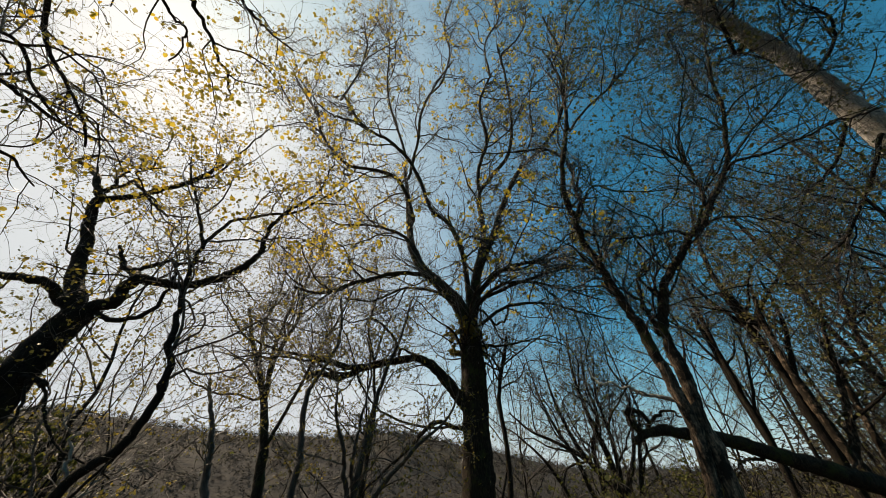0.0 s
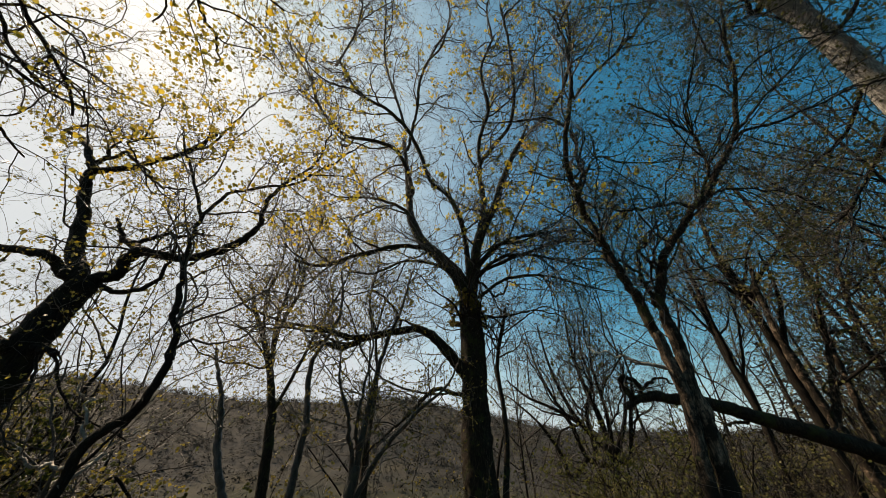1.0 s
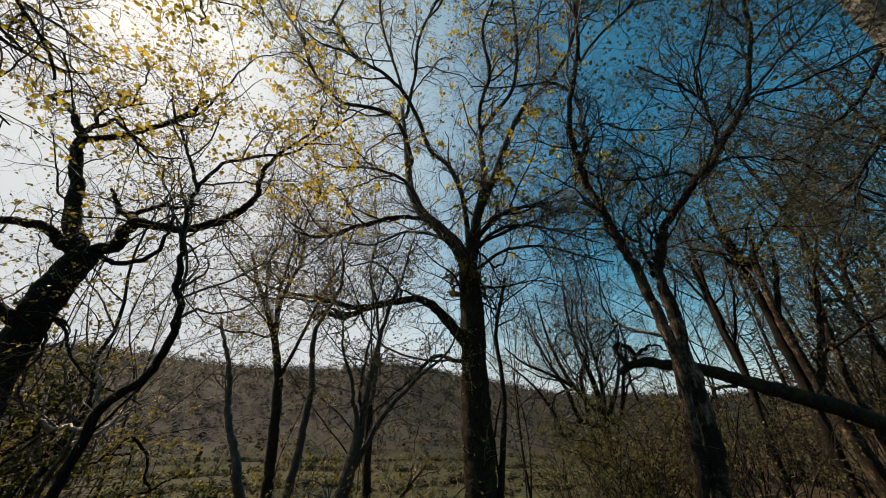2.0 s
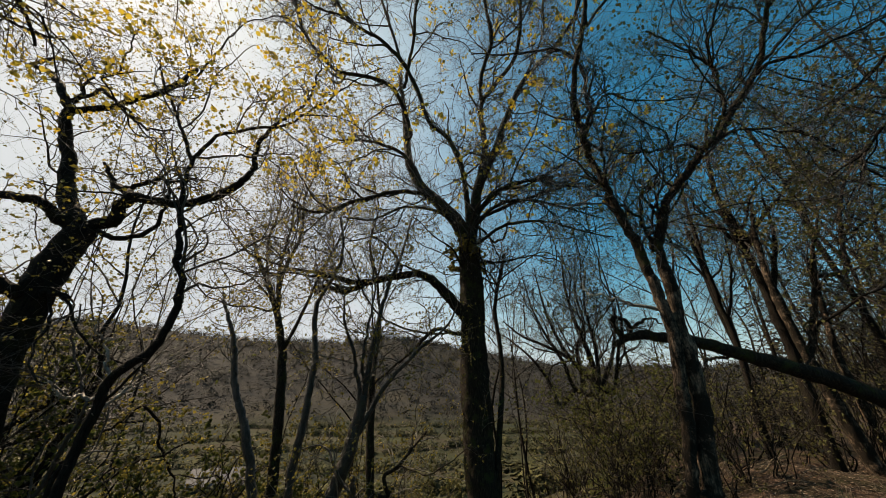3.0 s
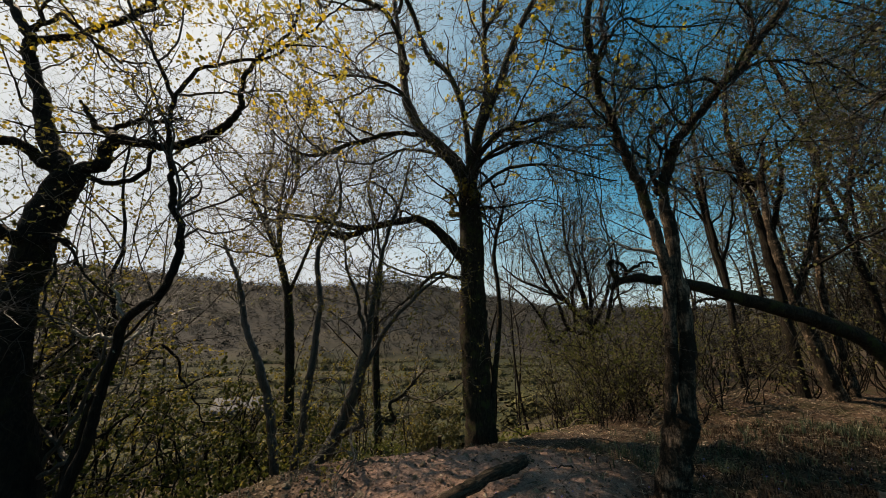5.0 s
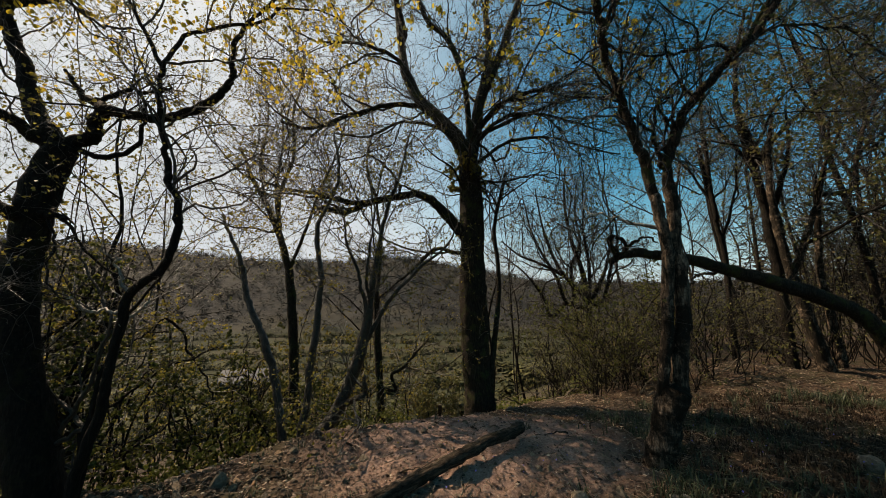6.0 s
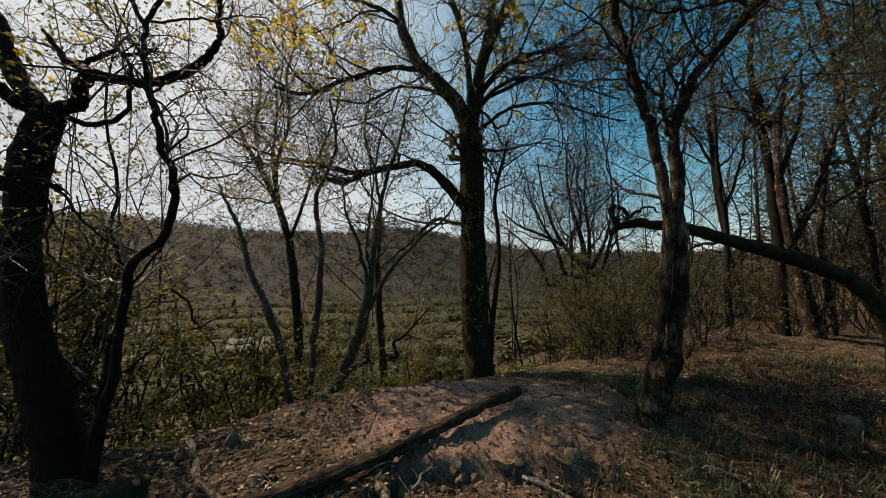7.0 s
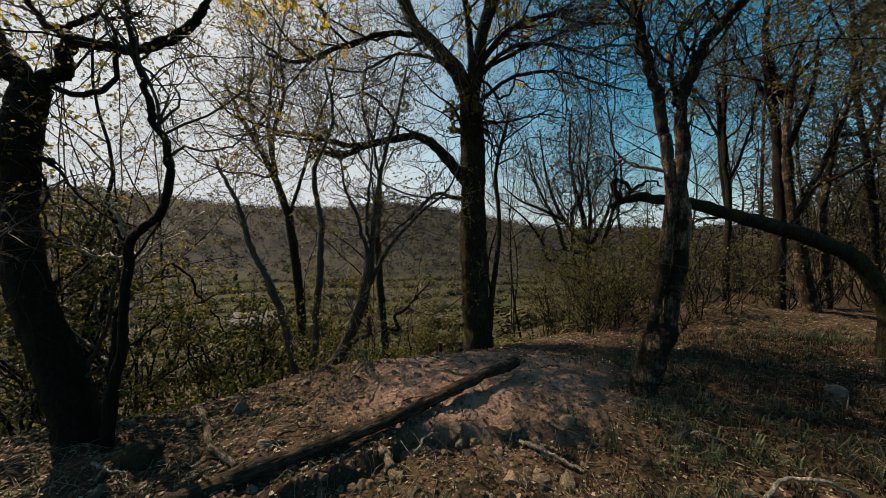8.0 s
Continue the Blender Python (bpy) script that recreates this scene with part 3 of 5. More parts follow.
TWIN_TREE = [
    ("trunk", 0.13, 0.13, [(1.98, 3.60, -0.12), (2.00, 3.58, 0.14), (2.04, 3.55, 0.34), (2.10, 3.53, 0.54), (2.15, 3.51, 0.70)]),
    ("twin_stem", 0.052, 0.058, [(2.06, 3.52, 0.56), (2.05, 3.50, 0.84), (2.11, 3.49, 1.05), (2.14, 3.49, 1.26), (2.17, 3.48, 1.49), (2.19, 3.48, 1.79), (2.17, 3.47, 2.11), (2.13, 3.46, 2.42), (2.10, 3.46, 2.72)]),
    ("branch", 0.054, 0.042, [(2.10, 3.46, 2.72), (2.02, 3.43, 3.06), (1.94, 3.41, 3.37), (1.84, 3.38, 3.65), (1.74, 3.36, 3.94), (1.67, 3.33, 4.14)]),
    ("twin_stem", 0.078, 0.064, [(2.18, 3.52, 0.54), (2.23, 3.52, 0.78), (2.24, 3.52, 1.02), (2.27, 3.51, 1.20), (2.31, 3.51, 1.43), (2.31, 3.51, 1.79), (2.29, 3.51, 2.15), (2.31, 3.50, 2.54), (2.30, 3.50, 2.84)]),
    ("branch", 0.056, 0.042, [(2.30, 3.50, 2.84), (2.30, 3.47, 3.07), (2.34, 3.43, 3.28), (2.41, 3.40, 3.48), (2.48, 3.37, 3.66), (2.61, 3.34, 3.82), (2.74, 3.30, 3.95), (2.94, 3.27, 4.24)]),
    ("branch", 0.02, 0.015, [(2.25, 3.49, 3.02), (2.19, 3.47, 3.24), (2.15, 3.45, 3.39), (2.03, 3.42, 3.53), (1.91, 3.40, 3.62)]),
    ("branch", 0.017, 0.009, [(2.31, 3.47, 3.24), (2.32, 3.46, 3.46), (2.26, 3.45, 3.60), (2.24, 3.45, 3.74), (2.31, 3.44, 3.80), (2.41, 3.43, 3.83), (2.45, 3.42, 3.97)]),
    ("branch", 0.042, 0.032, [(1.67, 3.33, 4.14), (1.53, 3.21, 4.51), (1.51, 3.17, 4.93)]),
    ("branch", 0.036, 0.012, [(1.48, 3.12, 4.70), (1.46, 2.96, 5.14), (1.50, 2.80, 5.43), (1.64, 2.64, 6.15), (1.66, 2.48, 7.05), (1.48, 2.32, 7.51)]),
    ("branch", 0.028, 0.01, [(1.48, 3.14, 4.44), (1.70, 3.18, 4.64), (1.77, 3.22, 5.01), (1.72, 3.26, 5.48), (1.76, 3.30, 5.91), (1.47, 3.34, 6.28), (0.90, 3.38, 6.28), (0.23, 3.42, 6.31)]),
    ("branch", 0.046, 0.034, [(2.94, 3.27, 4.24), (3.21, 3.24, 4.47), (3.60, 3.21, 4.97), (3.91, 3.17, 5.41)]),
    ("branch", 0.034, 0.01, [(3.96, 3.12, 5.50), (4.11, 2.87, 6.27), (4.08, 2.62, 6.91), (4.23, 2.37, 7.75), (4.48, 2.12, 8.77)]),
    ("branch", 0.02, 0.006, [(3.96, 3.12, 5.50), (4.53, 2.96, 6.08), (5.19, 2.80, 6.67), (5.78, 2.64, 7.13), (6.49, 2.48, 7.94), (6.12, 2.32, 8.06)]),
    ("branch", 0.018, 0.008, [(2.94, 3.27, 4.24), (2.83, 3.27, 4.35), (2.43, 3.27, 4.28), (1.79, 3.27, 4.27), (1.60, 3.27, 4.32), (1.26, 3.27, 4.18)]),
    ("branch", 0.02, 0.008, [(2.21, 3.42, 3.01), (2.24, 3.44, 3.29), (2.22, 3.45, 3.72), (2.40, 3.46, 3.98), (2.93, 3.47, 4.36)]),
    ("branch", 0.018, 0.007, [(3.16, 3.37, 4.39), (3.62, 3.45, 4.68), (4.19, 3.52, 4.81), (4.58, 3.60, 4.74), (4.99, 3.67, 4.49)]),
    ("bare_branch", 0.022, 0.007, [(2.16, 3.50, 2.37), (1.88, 3.58, 2.45), (1.68, 3.65, 2.51), (1.53, 3.72, 2.57), (1.49, 3.80, 2.77)]),
    ("branch", 0.024, 0.006, [(1.60, 3.32, 4.49), (1.76, 3.38, 4.66), (1.87, 3.44, 5.15), (2.26, 3.50, 5.55), (2.51, 3.56, 5.43), (3.21, 3.61, 5.44), (3.84, 3.67, 5.44)]),
    ("branch", 0.02, 0.012, [(3.84, 3.02, 5.38), (4.08, 2.90, 5.40), (4.53, 2.77, 5.45), (5.15, 2.65, 5.68), (5.67, 2.52, 5.77)]),
    ("branch", 0.02, 0.012, [(4.26, 2.92, 6.59), (3.83, 2.72, 6.78), (3.69, 2.52, 7.32), (3.65, 2.32, 7.92)]),
    ("branch", 0.022, 0.012, [(1.68, 2.92, 6.00), (2.14, 2.82, 6.59), (2.60, 2.72, 7.08), (3.25, 2.62, 8.06), (3.75, 2.52, 9.33)]),
    ("branch", 0.02, 0.012, [(2.85, 3.12, 4.12), (3.10, 3.02, 4.59), (3.00, 2.92, 5.13), (2.67, 2.82, 5.38), (2.34, 2.72, 5.65)]),
    ("branch", 0.016, 0.005, [(1.78, 3.37, 3.48), (1.80, 3.27, 3.93), (1.79, 3.17, 4.39), (1.88, 3.07, 5.01), (1.84, 2.97, 5.41)]),
]

MAIN_OAK = [
    ("trunk", 0.275, 0.21, [(0.36, 6.30, -0.61), (0.35, 6.30, -0.15), (0.31, 6.30, 0.63), (0.28, 6.30, 1.62), (0.27, 6.30, 2.72), (0.25, 6.30, 3.70), (0.19, 6.30, 4.52)]),
    ("limb", 0.16, 0.1, [(0.18, 6.30, 4.40), (0.05, 6.30, 4.72), (-0.15, 6.35, 5.06), (-0.53, 6.42, 5.53), (-0.94, 6.50, 6.03), (-1.24, 6.57, 6.79)]),
    ("limb", 0.1, 0.05, [(-1.24, 6.57, 6.79), (-1.42, 6.77, 7.89), (-1.61, 6.97, 9.20), (-1.80, 7.17, 10.45)]),
    ("branch", 0.055, 0.03, [(-1.64, 7.12, 9.92), (-1.37, 6.72, 11.20), (-1.26, 6.32, 12.67), (-0.75, 5.92, 13.90), (-0.09, 5.52, 14.78)]),
    ("branch", 0.055, 0.03, [(-1.22, 6.57, 7.53), (-1.42, 6.26, 8.22), (-1.74, 5.95, 8.71), (-2.32, 5.65, 8.73), (-3.00, 5.34, 8.63), (-3.73, 5.03, 9.50), (-4.01, 4.72, 10.45)]),
    ("limb", 0.07, 0.045, [(0.20, 6.30, 4.40), (0.21, 6.27, 4.85), (0.18, 6.22, 5.39), (0.07, 6.12, 6.19), (-0.25, 6.02, 7.01), (-0.69, 5.92, 7.46), (-0.99, 5.82, 8.36)]),
    ("branch", 0.055, 0.03, [(-0.99, 5.82, 8.36), (-1.34, 5.50, 8.98), (-1.82, 5.17, 9.32), (-2.59, 4.85, 9.68), (-3.16, 4.52, 10.63)]),
    ("limb", 0.085, 0.055, [(0.22, 6.30, 4.38), (0.31, 6.28, 4.95), (0.37, 6.27, 5.57), (0.58, 6.38, 6.46), (0.69, 6.50, 7.30), (0.68, 6.61, 8.60), (1.13, 6.72, 9.59)]),
    ("branch", 0.055, 0.03, [(0.69, 6.72, 8.72), (0.65, 6.32, 9.40), (0.95, 5.92, 10.23), (0.80, 5.52, 11.48), (1.24, 5.12, 12.85)]),
    ("branch", 0.055, 0.03, [(1.13, 6.72, 9.59), (1.63, 6.27, 10.10), (1.80, 5.82, 11.25), (1.75, 5.37, 12.94), (1.56, 4.92, 14.54)]),
    ("limb", 0.11, 0.05, [(0.24, 6.30, 4.30), (0.36, 6.31, 4.95), (0.48, 6.32, 5.75), (0.97, 6.47, 7.07), (1.41, 6.62, 8.47), (2.06, 6.77, 9.88), (2.98, 6.92, 11.15)]),
    ("branch", 0.055, 0.03, [(2.98, 6.92, 11.15), (3.52, 6.27, 11.69), (3.79, 5.62, 12.86), (3.67, 4.97, 13.94), (3.17, 4.32, 15.15)]),
    ("branch", 0.045, 0.012, [(0.34, 6.32, 5.03), (0.95, 6.09, 5.53), (1.61, 5.85, 5.65), (2.43, 5.61, 5.56), (2.91, 5.37, 5.02)]),
    ("branch", 0.045, 0.012, [(0.40, 6.32, 4.96), (1.12, 6.54, 5.41), (1.97, 6.75, 5.88), (2.85, 6.96, 6.23), (3.70, 7.17, 6.92)]),
    ("branch", 0.055, 0.03, [(-0.80, 6.47, 5.78), (-1.34, 6.25, 5.70), (-2.09, 6.02, 5.38), (-2.93, 5.80, 4.95), (-3.41, 5.57, 4.96)]),
    ("branch", 0.045, 0.012, [(-1.27, 6.57, 6.87), (-1.63, 6.40, 7.06), (-2.28, 6.22, 7.18), (-3.02, 6.05, 7.13), (-3.63, 5.87, 7.32)]),
    ("limb", 0.12, 0.075, [(0.19, 6.30, 2.72), (-0.09, 6.20, 3.07), (-0.47, 6.10, 3.48), (-0.83, 6.00, 3.64)]),
    ("limb", 0.075, 0.045, [(-0.83, 6.00, 3.64), (-1.30, 5.92, 3.53), (-1.80, 5.84, 3.38), (-2.14, 5.76, 3.20), (-2.53, 5.68, 3.26), (-2.64, 5.60, 3.12)]),
    ("branch", 0.045, 0.012, [(-1.69, 5.80, 3.41), (-2.15, 5.65, 3.38), (-2.64, 5.50, 3.51), (-3.21, 5.35, 3.56), (-3.70, 5.20, 3.73)]),
    ("branch", 0.045, 0.012, [(0.01, 6.25, 2.47), (-0.46, 6.19, 2.53), (-0.78, 6.12, 2.27), (-1.22, 6.06, 1.89), (-1.56, 6.00, 1.52)]),
    ("branch", 0.035, 0.02, [(-0.50, 5.52, 13.07), (-0.19, 5.32, 15.04), (-0.42, 5.12, 17.29), (-0.05, 4.92, 19.68)]),
    ("branch", 0.035, 0.02, [(-1.37, 5.72, 9.02), (-1.86, 5.50, 10.67), (-2.32, 5.27, 12.73), (-2.48, 5.05, 15.38), (-2.94, 4.82, 17.70)]),
    ("branch", 0.035, 0.02, [(-3.47, 4.82, 10.90), (-3.11, 4.72, 12.43), (-3.10, 4.62, 14.34), (-3.48, 4.52, 16.23)]),
    ("branch", 0.035, 0.02, [(1.20, 5.22, 12.68), (1.15, 5.05, 14.94), (1.84, 4.89, 17.17), (1.78, 4.72, 20.18)]),
    ("branch", 0.03, 0.018, [(1.58, 4.92, 13.62), (2.39, 4.72, 14.89), (2.87, 4.52, 17.05)]),
    ("branch", 0.03, 0.018, [(-4.02, 4.82, 10.32), (-4.53, 4.62, 11.27), (-5.00, 4.42, 11.97)]),
    ("branch", 0.035, 0.02, [(1.70, 6.92, 9.27), (2.53, 6.45, 11.22), (2.61, 5.99, 12.91), (3.07, 5.52, 14.43)]),
    ("branch", 0.04, 0.012, [(0.30, 6.30, 4.68), (0.80, 6.12, 5.16), (1.48, 5.95, 5.24), (2.21, 5.77, 4.91), (2.80, 5.60, 4.56)]),
    ("branch", 0.04, 0.012, [(0.33, 6.30, 4.36), (0.91, 6.17, 4.71), (1.61, 6.05, 4.75), (2.37, 5.92, 4.44), (3.00, 5.80, 4.27)]),
    ("branch", 0.04, 0.012, [(0.28, 6.30, 5.01), (0.89, 6.05, 5.58), (1.64, 5.80, 5.58), (2.31, 5.55, 5.24), (2.99, 5.30, 5.14)]),
    ("branch", 0.03, 0.01, [(0.26, 6.30, 3.98), (0.95, 6.40, 4.03), (1.62, 6.50, 4.19), (2.32, 6.60, 3.97)]),
    ("branch", 0.04, 0.012, [(0.15, 6.30, 4.58), (-0.47, 6.12, 5.04), (-1.19, 5.95, 5.07), (-1.78, 5.77, 4.68), (-2.33, 5.60, 4.70)]),
    ("branch", 0.03, 0.01, [(-1.15, 6.00, 3.58), (-1.28, 5.83, 3.98), (-1.64, 5.67, 4.22), (-2.09, 5.50, 4.11)]),
    ("trunk", 0.06, 0.03, [(0.59, 6.20, -0.46), (0.59, 6.28, 0.19), (0.69, 6.36, 1.07), (0.80, 6.44, 1.96), (0.74, 6.52, 3.09), (0.98, 6.60, 4.25)]),
    ("branch", 0.03, 0.01, [(0.46, 6.27, 4.73), (0.83, 6.51, 4.44), (1.14, 6.74, 5.09), (1.29, 6.97, 6.12)]),
]

ARCHED_TRUNK = [
    ("trunk", 0.135, 0.078, [(6.14, 4.90, 0.16), (6.06, 4.90, 0.69), (5.68, 4.90, 1.33), (5.15, 4.90, 1.64), (4.40, 4.90, 1.88), (3.74, 4.90, 2.08), (3.19, 4.90, 2.23)]),
    ("limb", 0.08, 0.045, [(3.19, 4.90, 2.23), (2.72, 4.92, 2.28), (2.48, 4.93, 2.27), (2.26, 4.95, 2.17)]),
    ("branch", 0.045, 0.022, [(2.36, 4.92, 2.25), (2.28, 4.89, 2.41), (2.30, 4.86, 2.54), (2.41, 4.83, 2.50), (2.48, 4.80, 2.35)]),
    ("branch", 0.03, 0.01, [(2.53, 4.90, 2.33), (2.59, 4.87, 2.51), (2.83, 4.83, 2.53), (2.90, 4.80, 2.43)]),
    ("branch", 0.026, 0.008, [(3.90, 4.90, 2.04), (3.62, 5.00, 2.00), (3.45, 5.10, 1.81), (3.35, 5.20, 1.71)]),
    ("branch", 0.024, 0.007, [(4.76, 4.90, 1.82), (4.81, 4.80, 2.09), (4.78, 4.70, 2.39), (4.89, 4.60, 2.68)]),
]

HAZEL = [
    ("trunk", 0.06, 0.05, [(-2.38, 4.60, -0.54), (-2.60, 4.70, 0.13), (-2.89, 4.80, 0.82), (-3.18, 4.90, 1.33)]),
    ("limb", 0.05, 0.02, [(-3.18, 4.90, 1.33), (-3.41, 4.98, 1.75), (-3.57, 5.05, 2.15), (-3.85, 5.12, 2.64), (-4.10, 5.20, 3.04)]),
    ("trunk", 0.06, 0.045, [(-2.28, 4.70, -0.54), (-2.18, 4.77, 0.29), (-2.14, 4.83, 1.18), (-2.13, 4.90, 1.88)]),
    ("limb", 0.045, 0.015, [(-2.13, 4.90, 1.88), (-2.30, 4.98, 2.64), (-2.09, 5.05, 3.33), (-2.02, 5.12, 3.80), (-2.21, 5.20, 4.48)]),
    ("trunk", 0.11, 0.075, [(-2.17, 4.90, -0.49), (-1.87, 4.97, -0.06), (-1.56, 5.03, 0.72), (-1.43, 5.10, 1.42)]),
    ("limb", 0.05, 0.015, [(-1.43, 5.10, 1.42), (-1.32, 5.15, 2.33), (-1.21, 5.20, 3.07), (-1.00, 5.25, 3.79), (-0.88, 5.30, 4.50)]),
    ("limb", 0.045, 0.012, [(-1.55, 5.05, 0.73), (-1.14, 5.19, 1.60), (-0.68, 5.32, 2.07), (-0.23, 5.46, 2.46), (-0.04, 5.60, 2.89)]),
    ("limb", 0.035, 0.01, [(-1.45, 5.10, 1.26), (-1.57, 4.97, 1.88), (-1.74, 4.83, 2.44), (-1.79, 4.70, 2.96)]),
    ("limb", 0.03, 0.01, [(-1.43, 5.10, 1.53), (-1.47, 5.03, 2.24), (-1.36, 4.97, 2.94), (-1.51, 4.90, 3.61)]),
    ("limb", 0.05, 0.03, [(-1.79, 4.95, 0.00), (-1.52, 4.90, 0.11), (-1.40, 4.85, 0.23), (-1.40, 4.80, 0.50)]),
]

DARK_ASH = [
    ("trunk", 0.11, 0.085, [(-3.20, 6.60, -1.22), (-3.42, 6.67, 0.24), (-3.55, 6.73, 1.38), (-3.70, 6.80, 2.18)]),
    ("limb", 0.08, 0.03, [(-3.70, 6.80, 2.18), (-4.05, 6.90, 2.99), (-4.49, 7.00, 3.75), (-4.99, 7.10, 4.47), (-5.39, 7.20, 5.27)]),
    ("limb", 0.05, 0.015, [(-3.70, 6.80, 2.18), (-3.98, 6.95, 2.75), (-4.29, 7.10, 4.05), (-4.32, 7.25, 5.40), (-4.56, 7.40, 6.53)]),
    ("trunk", 0.09, 0.07, [(-1.67, 7.20, -1.07), (-1.73, 7.27, -0.19), (-1.84, 7.33, 0.84), (-1.92, 7.40, 1.76)]),
    ("limb", 0.05, 0.015, [(-1.92, 7.40, 1.76), (-1.86, 7.53, 2.83), (-2.09, 7.67, 4.07), (-1.84, 7.80, 5.34)]),
    ("branch", 0.04, 0.02, [(-1.67, 7.20, -0.30), (-1.38, 7.15, -0.33), (-1.49, 7.10, -0.02), (-1.18, 7.05, 0.19), (-0.67, 7.00, 0.76)]),
    ("limb", 0.045, 0.012, [(-4.05, 6.90, 2.99), (-4.19, 6.98, 4.01), (-4.00, 7.06, 5.04), (-4.14, 7.14, 6.10), (-3.98, 7.22, 7.16), (-4.08, 7.30, 8.25)]),
    ("limb", 0.035, 0.012, [(-4.49, 7.00, 3.76), (-4.76, 7.10, 4.83), (-4.71, 7.20, 6.02), (-5.01, 7.30, 7.13)]),
    ("limb", 0.04, 0.012, [(-3.71, 6.80, 2.19), (-3.41, 6.90, 3.23), (-3.17, 7.00, 4.25), (-2.85, 7.10, 5.28), (-2.73, 7.20, 6.34)]),
    ("limb", 0.035, 0.012, [(-2.10, 7.70, 4.08), (-2.39, 7.77, 5.06), (-2.27, 7.83, 6.19), (-2.57, 7.90, 7.34)]),
]

BLACKTHORN = [
    ("trunk", 0.05, 0.03, [(-4.38, 3.30, -0.01), (-4.33, 3.33, 0.29), (-4.14, 3.37, 0.56), (-4.01, 3.40, 0.80)]),
    ("limb", 0.032, 0.014, [(-4.01, 3.40, 0.80), (-3.98, 3.42, 1.17), (-3.91, 3.45, 1.51), (-3.91, 3.48, 1.81), (-4.05, 3.50, 2.13)]),
    ("limb", 0.026, 0.012, [(-4.05, 3.35, 0.29), (-4.06, 3.31, 0.62), (-4.09, 3.28, 0.80), (-4.22, 3.24, 0.85), (-4.33, 3.20, 0.88)]),
    ("limb", 0.026, 0.012, [(-3.81, 3.40, 1.28), (-4.09, 3.30, 1.11), (-4.34, 3.20, 1.06), (-4.54, 3.10, 1.08)]),
    ("limb", 0.03, 0.014, [(-4.33, 3.20, 1.09), (-4.27, 3.28, 1.32), (-4.17, 3.35, 1.42), (-4.14, 3.42, 1.68), (-4.26, 3.50, 2.00)]),
    ("limb", 0.026, 0.012, [(-4.84, 3.30, 0.71), (-4.53, 3.35, 0.84), (-4.30, 3.40, 0.77), (-4.07, 3.45, 0.81), (-3.91, 3.50, 0.88)]),
    ("branch", 0.02, 0.008, [(-3.89, 3.40, 0.79), (-3.83, 3.50, 0.93), (-3.64, 3.60, 1.09), (-3.44, 3.70, 1.22)]),
    ("branch", 0.02, 0.008, [(-3.97, 3.40, 0.28), (-3.87, 3.55, 0.44), (-3.65, 3.70, 0.62), (-3.27, 3.85, 0.86), (-3.02, 4.00, 0.99)]),
    ("branch", 0.018, 0.008, [(-3.63, 3.80, 1.38), (-3.41, 3.90, 1.10), (-3.40, 4.00, 0.88), (-3.27, 4.10, 0.60), (-3.18, 4.20, 0.31)]),
    ("branch", 0.022, 0.01, [(-4.28, 3.00, 0.65), (-4.44, 2.95, 0.88), (-4.60, 2.90, 1.00)]),
]

SLIM_ASH = [
    ("trunk", 0.085, 0.05, [(7.12, 9.00, -0.42), (7.10, 9.00, 0.68), (7.12, 9.00, 1.75), (7.13, 9.00, 2.84), (6.97, 9.00, 4.34), (6.81, 9.00, 5.84)]),
    ("limb", 0.06, 0.02, [(7.02, 8.92, 3.73), (6.95, 8.92, 4.98), (6.92, 8.92, 6.19), (6.97, 8.92, 7.50), (7.16, 8.92, 9.18)]),
    ("branch", 0.04, 0.015, [(7.10, 9.00, 3.14), (7.33, 8.87, 3.85), (7.48, 8.73, 4.82), (7.49, 8.60, 5.62)]),
    ("branch", 0.04, 0.015, [(6.94, 9.00, 4.34), (6.63, 9.10, 5.14), (6.33, 9.20, 5.64), (5.86, 9.30, 6.01)]),
]

IVY_OAK = [
    ("trunk", 0.115, 0.08, [(7.53, 8.00, 0.16), (7.54, 8.00, 1.49), (7.53, 8.00, 2.82), (7.42, 8.00, 4.41), (7.11, 8.00, 6.00)]),
    ("limb", 0.08, 0.03, [(7.43, 7.92, 4.88), (7.27, 7.97, 5.69), (7.14, 8.02, 6.51), (7.30, 8.07, 7.76), (7.82, 8.12, 9.47)]),
    ("limb", 0.07, 0.02, [(7.51, 8.00, 3.35), (7.73, 7.87, 4.23), (7.95, 7.73, 5.19), (7.91, 7.60, 6.23)]),
    ("limb", 0.06, 0.02, [(7.38, 8.00, 4.67), (7.14, 8.20, 5.44), (6.91, 8.40, 6.09), (6.79, 8.60, 6.92)]),
    ("branch", 0.05, 0.02, [(7.31, 7.92, 5.03), (8.19, 7.59, 6.05), (8.97, 7.25, 7.07), (9.99, 6.92, 8.19)]),
]

